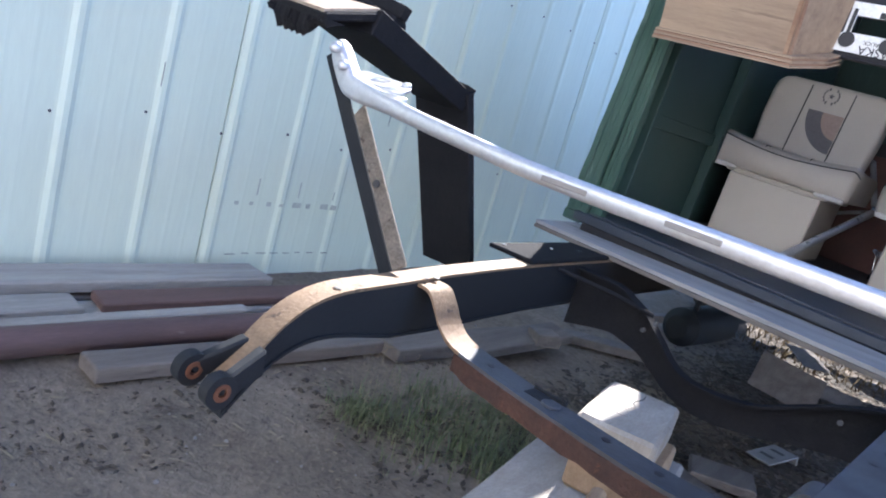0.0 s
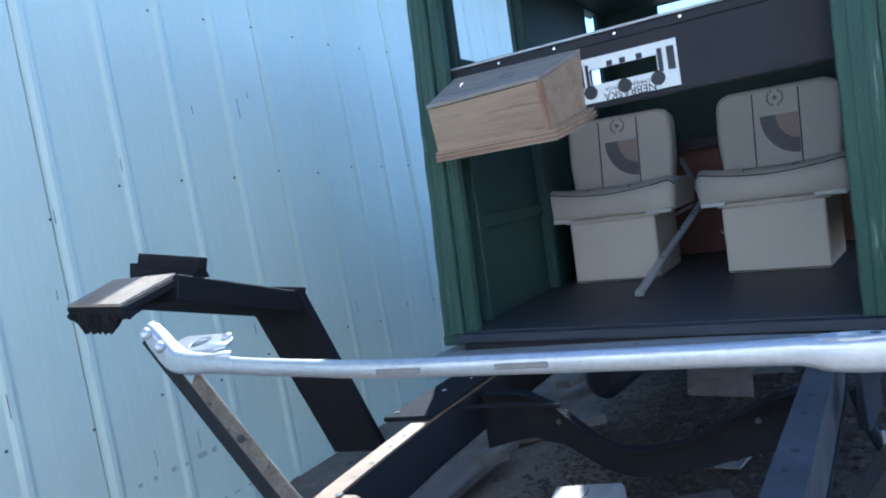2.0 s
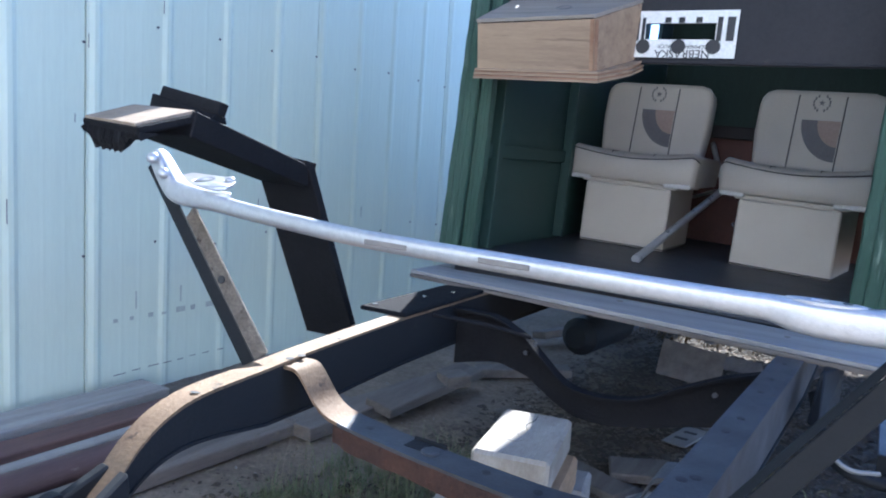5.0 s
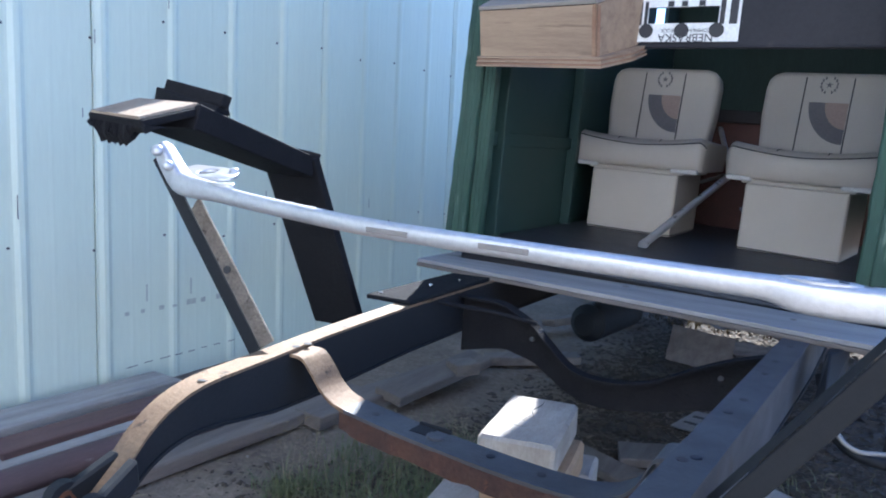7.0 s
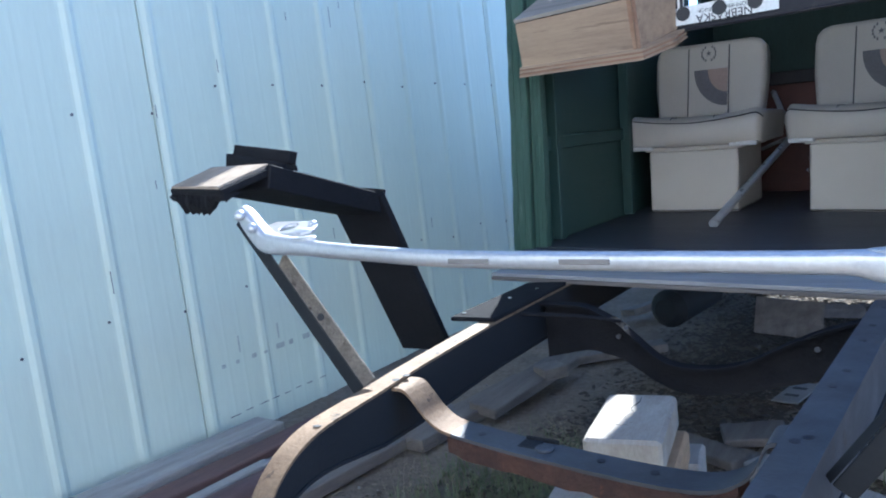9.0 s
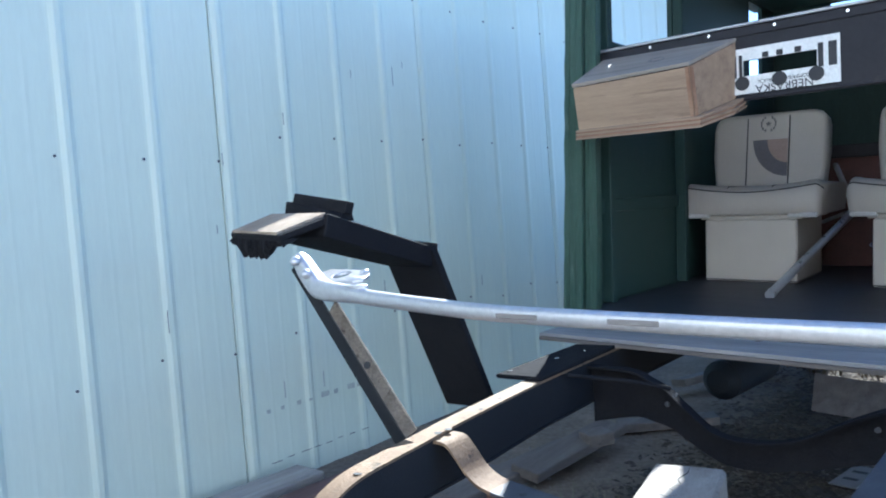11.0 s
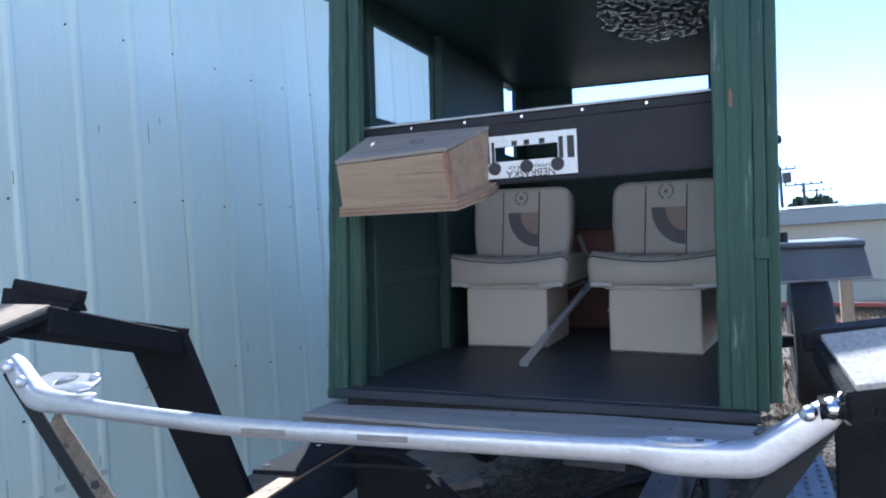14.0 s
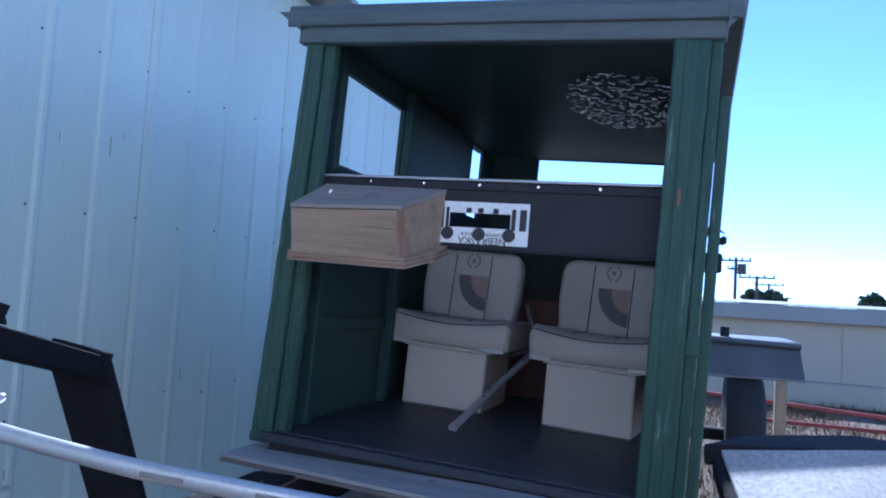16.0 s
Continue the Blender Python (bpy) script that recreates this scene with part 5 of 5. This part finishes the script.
def trailer_frame():
    t = thing("parked_trailer", (2.5, 6.2, 0.0), "red steel trailer rail on a wooden post", "trailer")
    part("rail", hull8([(0.6, 6.5, 0.42), (0.6, 6.54, 0.42), (0.6, 6.54, 0.455), (0.6, 6.5, 0.455)], [(5, 6.5, 0.21), (5, 6.54, 0.21), (5, 6.54, 0.245), (5, 6.5, 0.245)], 0.003), "red_steel", t)
    part("rail", box(1.2, 6, 7.4, 7.44, 0.10, 0.14, 0.004), "red_steel", t)
    for x in (1.42, 2.9, 4.4):
        part("upright", box(x, x + 0.05, 6.545, 6.59, 0.0, 0.475 - 0.048 * x, 0.004), "red_steel", t)
    part("post", box(1.262, 1.345, 5.2, 5.29, 0.0, 0.998, 0.006), "post_wood", t, "tan wooden post")
    return t


trailer_frame()


def far_building():
    t = thing("metal_building", (10, 11, 0), "long low pale cream metal building with a grey roof edge", "building")
    part("wall", box(-5, 40, 10.6, 16, -0.2, 1.13, 0), "far_wall", t)
    part("roof", slab([(-5.2, 10.45, 1.36), (40.2, 10.45, 1.36), (40.2, 16, 1.50), (-5.2, 16, 1.50)], 0.012, 0), "far_roof", t)
    part("fascia", box(-5.2, 40.2, 10.45, 10.60, 1.131, 1.345, 0.01), "far_roof", t, "grey roof edge")
    for k in range(36):
        part("wall_batten", box(-4.6 + 1.2 * k, -4.56 + 1.2 * k, 10.58, 10.60, 0.32, 1.125, 0), "far_wall", t)
    part("base_band", box(-5, 40, 10.54, 10.599, -0.2, 0.30, 0.004), "far_wall", t, "plinth of the wall")
    part("drip_edge", box(-5, 40, 10.53, 10.599, 0.301, 0.318, 0.002), "far_roof", t)
    return t


far_building()


def utility_pole(x, y, h, arms, lean_x=0.0):
    t = thing("utility_pole", (x, y, 0), "dark wooden utility pole with cross arms", "utility pole", "utility poles behind the building")
    part("pole", tube([(x, y, 0), (x + lean_x, y, h)], [0.16, 0.11], 8), "pole_wood", t)
    for z, w in arms:
        part("cross_arm", box(x + lean_x - w / 2, x + lean_x + w / 2, y - 0.06, y + 0.06, h - z - 0.07, h - z + 0.07, 0), "pole_wood", t)
        for k in (-0.46, -0.2, 0.2, 0.46):
            part("insulator", disc((x + lean_x + k * w, y, h - z + 0.07), (0, 0, 1), 0.07, 0.2, 6), "pole_wood", t)
    return t


utility_pole(4.85, 60, 4.15, ((0.15, 2.6),))
utility_pole(7.35, 80, 4.45, ((0.2, 2.8),))
utility_pole(12.2, 110, 3.9, ((0.25, 1.0),))
tall = utility_pole(3.33, 60, 5.5, ((0.25, 2.2), (0.9, 1.2)))
for dx in (0.32, 0.55):
    part("transformer", tube([(3.33 + dx, 59.8, 4.2), (3.33 + dx, 59.8, 5.0)], 0.2, 10), "pole_wood", tall)


def crown_tree(x, y, h, r, seed):
    t = thing("tree", (x, y, 0), "distant dark green tree above the roofline", "tree", "distant trees")
    part("trunk", tube([(x, y, 0), (x + 0.1, y, h * 0.6)], [0.2, 0.1], 7), "pole_wood", t)
    rng = random.Random(seed)
    bm = bmesh.new()
    for k in range(420):
        d = Vector((rng.gauss(0, 1), rng.gauss(0, 1), rng.gauss(0, 0.8))).normalized() * r * rng.uniform(0.35, 1.0) ** 0.6
        c = Vector((x, y, h - r * 0.6)) + d * Vector((1.3, 1, 0.75)).length / 1.8
        a, b = Vector((rng.gauss(0, 1), rng.gauss(0, 1), rng.gauss(0, 1))).normalized() * 0.2, Vector((rng.gauss(0, 1), rng.gauss(0, 1), rng.gauss(0, 1))).normalized() * 0.2
        bm.faces.new([bm.verts.new(c + q) for q in (-a - b, a - b, a + b, b - a)])
    part("crown", bm, "leaf", t)
    return t


crown_tree(4.9, 63, 2.75, 1.05, 3)
crown_tree(6.2, 63, 2.85, 0.95, 4)
crown_tree(13.2, 63, 2.95, 1.0, 5)
crown_tree(15.0, 63, 2.65, 0.8, 8)

# ---- lumber and scrap on the ground ----


def board(name, ends, width, thick, material, label, category="plank", group="", bow=0.0, tilt=0.0):
    a, b = Vector(ends[0]), Vector(ends[1])
    d = (b - a).normalized()
    side = d.cross(Vector((0, 0, 1))).normalized()
    up = side.cross(d)
    bm = bmesh.new()
    n, rings = 10, []
    for i in range(n + 1):
        f = i / n
        p = a.lerp(b, f) + up * bow * math.sin(math.pi * f)
        s2 = (Matrix.Rotation(radians(tilt), 3, d) @ side) * width / 2
        u2 = (Matrix.Rotation(radians(tilt), 3, d) @ up) * thick
        rings.append([bm.verts.new(q) for q in (p - s2, p + s2, p + s2 + u2, p - s2 + u2)])
    for r, q in zip(rings, rings[1:]):
        for k in range(4):
            bm.faces.new((r[k], r[(k + 1) % 4], q[(k + 1) % 4], q[k]))
    bm.faces.new(rings[0][::-1])
    bm.faces.new(rings[-1])
    bmesh.ops.recalc_face_normals(bm, faces=bm.faces)
    sharp = [e for e in bm.edges if e.calc_face_angle(0) > 1.0]
    bmesh.ops.bevel(bm, geom=sharp, offset=min(0.004, thick * 0.2), segments=1, affect="EDGES")
    roughened(bm, 0.0018, 14, a.x)
    return solo(name, bm, material, a, label, category, group)


G = "lumber pile along the shed"
board("lumber_plank", ((-1.79, -2.4, 0.0), (-1.765, 0.93, 0.0)), 0.19, 0.036, "wood_dark", "weathered grey plank lying against the shed", group=G)
board("lumber_plank", ((-1.80, -2.4, 0.037), (-1.755, 0.90, 0.038)), 0.17, 0.038, "wood_grey", "bowed pale grey plank on top of the pile", group=G, bow=0.016)
board("lumber_plank", ((-1.60, -2.3, 0.0), (-1.575, 0.86, 0.0)), 0.15, 0.034, "wood_grey", "weathered grey plank in the pile", group=G)
board("lumber_plank", ((-1.635, -2.3, 0.037), (-1.60, 0.10, 0.037)), 0.11, 0.024, "wood_grey", "thin pale grey plank in the pile", group=G, bow=0.008, tilt=4)
board("lumber_plank", ((-1.60, 0.16, 0.038), (-1.545, 1.05, 0.042)), 0.10, 0.030, "wood_red", "short reddish brown board on the pile", group=G, tilt=5)
board("lumber_plank", ((-1.485, -2.1, 0.0), (-1.455, 0.62, 0.0)), 0.055, 0.064, "wood_grey", "pale upright lath in the pile", group=G, bow=0.006)
pipe = tube(smooth_path([(-1.42, -2.4, 0.046), (-1.40, -0.9, 0.05), (-1.375, 0.0, 0.048), (-1.335, 0.78, 0.044)], 5), 0.043, 16)
solo("painted_pipe", pipe, "pipe_red", (-1.33, -0.5, 0.01), "dull red-brown painted steel pipe beside the lumber", "pipe", smooth=True)
board("lumber_plank", ((-1.245, -0.03, 0.0), (-1.14, 1.35, 0.0)), 0.11, 0.045, "wood_dark", "weathered stud lying on the dirt", group=G)
board("lumber_plank", ((-1.10, 0.98, 0.0), (-1.02, 1.75, 0.0)), 0.14, 0.05, "wood_dark", "short split plank on the dirt", group=G)
board("lumber_plank", ((-0.98, 1.30, 0.03), (-0.93, 1.95, 0.05)), 0.13, 0.04, "wood_dark", "broken grey plank under the frame", group=G, tilt=8)
board("lumber_plank", ((-0.92, 1.68, 0.06), (-0.86, 1.78, 0.06)), 0.10, 0.05, "wood_dark", "dark offcut on a plank", group=G)
board("lumber_plank", ((-0.98, 2.1, 0.0), (-0.60, 2.35, 0.02)), 0.10, 0.04, "wood_dark", "grey offcut under the cab", group=G)
board("lumber_plank", ((-0.98, 2.85, 0.04), (-0.6, 3.55, 0.08)), 0.12, 0.04, "wood_dark", "grey plank under the cab", group=G, tilt=-10)


def timber(x0, x1, y0, y1, z0, z1, turn, material, label, name="timber_block", rough=0.006, group="cribbing under the frame"):
    bm = box(-(x1 - x0) / 2, (x1 - x0) / 2, -(y1 - y0) / 2, (y1 - y0) / 2, 0, z1 - z0, 0.008)
    bmesh.ops.subdivide_edges(bm, edges=bm.edges[:], cuts=3, use_grid_fill=True)
    roughened(bm, rough, 11, x0 + z0)
    bmesh.ops.transform(bm, verts=bm.verts, matrix=pose((x0 + x1) / 2, (y0 + y1) / 2, z0, 0, 0, turn))
    return solo(name, bm, material, ((x0 + x1) / 2, (y0 + y1) / 2, z0), label, "timber", group)


timber(-0.20, 0.10, 0.10, 0.62, 0.0, 0.25, 10, "wood_white", "old white-painted beam standing on the dirt, cracked", rough=0.004)
timber(-0.15, 0.05, 0.66, 0.80, 0.0, 0.25, 12, "wood_grey", "weathered timber under the cracked block", rough=0.004)
timber(-0.115, 0.06, 0.40, 0.70, 0.252, 0.325, 11, "wood_raw", "raw tan timber block under the cracked one", rough=0.002)
timber(-0.135, 0.035, 0.415, 0.71, 0.327, 0.408, 11.5, "wood_white", "cracked white-painted timber block", rough=0.002)
timber(0.01, 0.04, 0.22, 0.36, 0.252, 0.31, 12, "wood_raw", "split tan wooden wedge on the beam", "wooden_wedge", 0.002)
timber(0.05, 0.075, 0.24, 0.36, 0.252, 0.295, 16, "wood_raw", "split tan wooden wedge on the beam", "wooden_wedge", 0.002)


def crack(points, z):
    return [Vector((x, y, z)) for x, y in points]


bm = tube(smooth_path(crack([(-0.075, 0.70), (-0.066, 0.655), (-0.07, 0.61), (-0.052, 0.58), (-0.062, 0.545), (-0.035, 0.525), (-0.05, 0.50), (-0.075, 0.505), (-0.09, 0.485), (-0.11, 0.475)], 0.4065), 3), 0.0022, 5)
solo("timber_crack", bm, "ink", (-0.08, 0.58, 0.408), "dark split across the cracked block", "crack", kind="structure")

SG = "scrap boards under the frame"
board("lumber_plank", ((-0.09, 1.40, 0.008), (0.10, 1.47, 0.02)), 0.15, 0.03, "wood_dark", "short grey board scrap on the dirt", group=SG)
board("lumber_plank", ((-0.22, 1.34, 0.0), (0.02, 1.215, 0.012)), 0.095, 0.03, "wood_dark", "narrow grey board scrap on the dirt", group=SG, tilt=6)
board("lumber_plank", ((-0.03, 1.30, 0.0), (0.12, 1.27, 0.0)), 0.08, 0.022, "wood_dark", "broken board end on the dirt", group=SG, tilt=-5)
board("lumber_plank", ((0.20, 1.41, 0.0), (0.78, 1.12, 0.0)), 0.10, 0.055, "wood_grey", "weathered stud lying under the frame rail", group=SG)
board("lumber_plank", ((0.06, 1.19, 0.0), (0.455, 0.985, 0.0)), 0.10, 0.06, "wood_grey", "weathered stud end beside the frame rail", group=SG)
board("lumber_plank", ((0.60, 1.10, 0.0), (0.77, 1.58, 0.0)), 0.075, 0.035, "wood_dark", "tan stud lying beside the running board", group=SG)


def paper(x, y, z, turn, w, h, tip=20):
    bm = bmesh.new()
    n = 8
    g = [[bm.verts.new((w * (i / n - 0.5), h * (j / n - 0.5), 0.008 * noise.noise(Vector((i * 0.5 + x * 9, j * 0.5, 0))) + 0.02 * (i / n) ** 2)) for i in range(n + 1)] for j in range(n + 1)]
    for a, b in zip(g, g[1:]):
        for i in range(n):
            bm.faces.new((a[i], a[i + 1], b[i + 1], b[i]))
    bmesh.ops.transform(bm, verts=bm.verts, matrix=pose(x, y, z, tip, 10, turn))
    bmesh.ops.solidify(bm, geom=bm.faces[:], thickness=0.003)
    return solo("scrap_sheet", bm, "wood_dark", (x, y, z), "crumpled weathered scrap sheet under the cab", "scrap", "scrap sheets under the cab")


paper(0.05, 3.0, 0.06, 20, 0.24, 0.12)
paper(0.35, 3.2, 0.06, -30, 0.2, 0.12)
paper(-0.2, 3.5, 0.08, 60, 0.22, 0.18)
paper(-0.13, 2.75, 0.085, 15, 0.30, 0.19, 55)


def blade(bm, p, d, length, width, bend):
    side = Vector((-d.y, d.x, 0)).normalized() * width
    pts = []
    for i in range(4):
        f = i / 3
        c = p + d * length * bend * f * f + Vector((0, 0, length * (f - 0.35 * bend * f * f)))
        pts.append((c, side * (1 - 0.9 * f)))
    vs = [[bm.verts.new(c - s), bm.verts.new(c + s)] for c, s in pts]
    for a, b in zip(vs, vs[1:]):
        bm.faces.new((a[0], a[1], b[1], b[0]))


def grass_patch(spots, count, seed, material, lo, hi, name, label):
    rng = random.Random(seed)
    bm = bmesh.new()
    for _ in range(count):
        cx, cy, r = rng.choice(spots)
        x, y = rng.gauss(cx, r), rng.gauss(cy, r)
        a = rng.uniform(0, 2 * math.pi)
        blade(bm, Vector((x, y, height(x, y) - 0.003)), Vector((math.cos(a), math.sin(a), 0)), rng.uniform(lo, hi), rng.uniform(0.0012, 0.003), rng.uniform(0.2, 1.2))
    return solo(name, bm, material, (spots[0][0], spots[0][1], 0), label, "grass", kind="stuff")


def dry_field():
    """Dry yellow grass and weeds in the sun behind the truck."""
    rng = random.Random(77)
    bm = bmesh.new()
    for _ in range(36000):
        x, y = rng.uniform(-0.9, 6.0), 3.6 + 6.8 * rng.random() ** 1.4
        if noise.noise(Vector((x * 0.9, y * 0.9, 3))) < -0.15 and rng.random() < 0.8:
            continue
        a = rng.uniform(0, 2 * math.pi)
        blade(bm, Vector((x, y, height(x, y) - 0.003)), Vector((math.cos(a), math.sin(a), 0)), rng.uniform(0.04, 0.16), rng.uniform(0.003, 0.007), rng.uniform(0.4, 1.4))
    return solo("dry_field", bm, "dry_grass", (3, 7, 0), "dry yellow grass in the sunlit yard behind the truck", "grass", kind="stuff")


dry_field()
SPOTS = [(-0.68, 0.62, 0.09), (-0.58, 0.80, 0.10), (-0.72, 0.88, 0.09), (-0.50, 1.0, 0.09), (-0.44, 0.75, 0.06), (-0.80, 0.58, 0.04), (-0.6, 1.1, 0.08), (-0.36, 0.92, 0.07)]
grass_patch(SPOTS, 2300, 11, "grass", 0.02, 0.115, "grass_tuft", "green grass tufts growing from the dirt")
grass_patch([(0.6, 0.4, 0.15), (0.75, 0.8, 0.15), (0.55, 1.3, 0.2), (0.95, 1.0, 0.2)], 1500, 12, "grass", 0.02, 0.08, "weeds", "sparse green weeds on the dirt")


def seed_heads():
    rng = random.Random(21)
    bm = bmesh.new()
    for _ in range(80):
        cx, cy, r = rng.choice(SPOTS)
        x, y, h = rng.gauss(cx, r), rng.gauss(cy, r), rng.uniform(0.10, 0.20)
        a = rng.uniform(0, 6.28)
        tipx, tipy = x + 0.04 * math.cos(a), y + 0.04 * math.sin(a)
        blade(bm, Vector((x, y, 0)), Vector((math.cos(a), math.sin(a), 0)), h, 0.0009, 0.3)
        for k in range(22):
            c = Vector((tipx, tipy, h * 0.92)) + Vector((rng.gauss(0, 0.007), rng.gauss(0, 0.007), rng.gauss(0, 0.016)))
            u, v = Vector((rng.gauss(0, 1), rng.gauss(0, 1), rng.gauss(0, 1))).normalized() * 0.003, Vector((rng.gauss(0, 1), rng.gauss(0, 1), rng.gauss(0, 1))).normalized() * 0.003
            bm.faces.new([bm.verts.new(c + q) for q in (u, v, -u, -v)])
    return solo("grass_seed_heads", bm, "straw", (-0.6, 0.8, 0), "pale seed heads above the grass", "grass", kind="stuff")


seed_heads()


def litter():
    rng = random.Random(7)
    bm = bmesh.new()
    for _ in range(1500):
        x, y = rng.uniform(-1.3, 1.6), rng.uniform(-0.6, 3.0)
        a, l = rng.uniform(0, math.pi), rng.choice((0.008, 0.012, 0.02, 0.035)) * rng.uniform(0.6, 1.3)
        d, s = Vector((math.cos(a), math.sin(a), rng.uniform(-0.1, 0.25))) * l / 2, Vector((-math.sin(a), math.cos(a), 0)) * rng.uniform(0.0006, 0.0016)
        c = Vector((x, y, height(x, y) + 0.006))
        up = Vector((0, 0, 0.002))
        bm.faces.new([bm.verts.new(c + q) for q in (-d - s, d - s, d + s + up, -d + s + up)])
    solo("straw_litter", bm, "straw", (0, 1, 0), "dry straw and twig litter on the dirt", "litter", kind="stuff")
    bm = bmesh.new()
    for _ in range(420):
        x, y, r = rng.uniform(-1.25, 1.5), rng.uniform(-0.7, 2.6), rng.uniform(0.002, 0.006) * rng.choice((1, 1, 1, 1.6))
        q = bmesh.ops.create_icosphere(bm, subdivisions=1, radius=r, matrix=pose(x, y, height(x, y) + r * 0.3, rng.uniform(0, 90), 0, rng.uniform(0, 180)) @ Matrix.Diagonal((1, rng.uniform(0.6, 1), rng.uniform(0.45, 0.8), 1)))
    solo("pebbles", bm, "stone", (0, 1, 0), "small stones scattered over the dirt", "pebbles", kind="stuff")


def leaf_litter():
    """Dark leaf and bark crumbs under the truck, thickened to stand in for its shade."""
    rng = random.Random(31)
    bm = bmesh.new()
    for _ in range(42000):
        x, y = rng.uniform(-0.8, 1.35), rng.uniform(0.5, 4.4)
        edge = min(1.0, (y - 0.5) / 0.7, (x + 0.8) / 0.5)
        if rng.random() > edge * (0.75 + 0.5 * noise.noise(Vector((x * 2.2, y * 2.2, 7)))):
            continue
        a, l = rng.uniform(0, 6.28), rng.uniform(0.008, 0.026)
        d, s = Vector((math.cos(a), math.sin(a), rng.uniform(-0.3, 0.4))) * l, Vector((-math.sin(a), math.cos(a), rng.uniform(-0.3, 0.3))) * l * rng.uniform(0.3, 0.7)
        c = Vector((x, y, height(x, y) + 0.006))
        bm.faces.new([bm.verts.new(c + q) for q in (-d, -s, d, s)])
    solo("leaf_litter", bm, "mulch", (0.2, 2, 0), "dark leaf and bark litter, thickened to darken the shaded ground under the truck", "litter", kind="stuff")


def bark_crumbs():
    """Dark crumbs and clods strewn in drifts over the open dirt."""
    rng = random.Random(53)
    bm = bmesh.new()
    for _ in range(9000):
        x, y = rng.uniform(-1.25, 0.6), rng.uniform(-0.7, 1.2)
        if noise.noise(Vector((x * 2.6, y * 2.6, 11))) < rng.uniform(-0.1, 0.5):
            continue
        a, l = rng.uniform(0, 6.28), rng.uniform(0.003, 0.011) * rng.choice((1, 1, 1.7))
        d, w = Vector((math.cos(a), math.sin(a), rng.uniform(-0.2, 0.3))) * l, Vector((-math.sin(a), math.cos(a), rng.uniform(-0.3, 0.3))) * l * rng.uniform(0.3, 0.8)
        c = Vector((x, y, height(x, y) + 0.004))
        tip = bm.verts.new(c + Vector((0, 0, l * rng.uniform(0.2, 0.6))))
        ring = [bm.verts.new(c + q) for q in (-d, -w, d, w)]
        for k in range(4):
            bm.faces.new((ring[k], ring[(k + 1) % 4], tip))
    solo("bark_crumbs", bm, "mulch", (-0.3, 0.3, 0), "dark bark crumbs and clods on the open dirt", "litter", kind="stuff")


litter()
leaf_litter()
bark_crumbs()
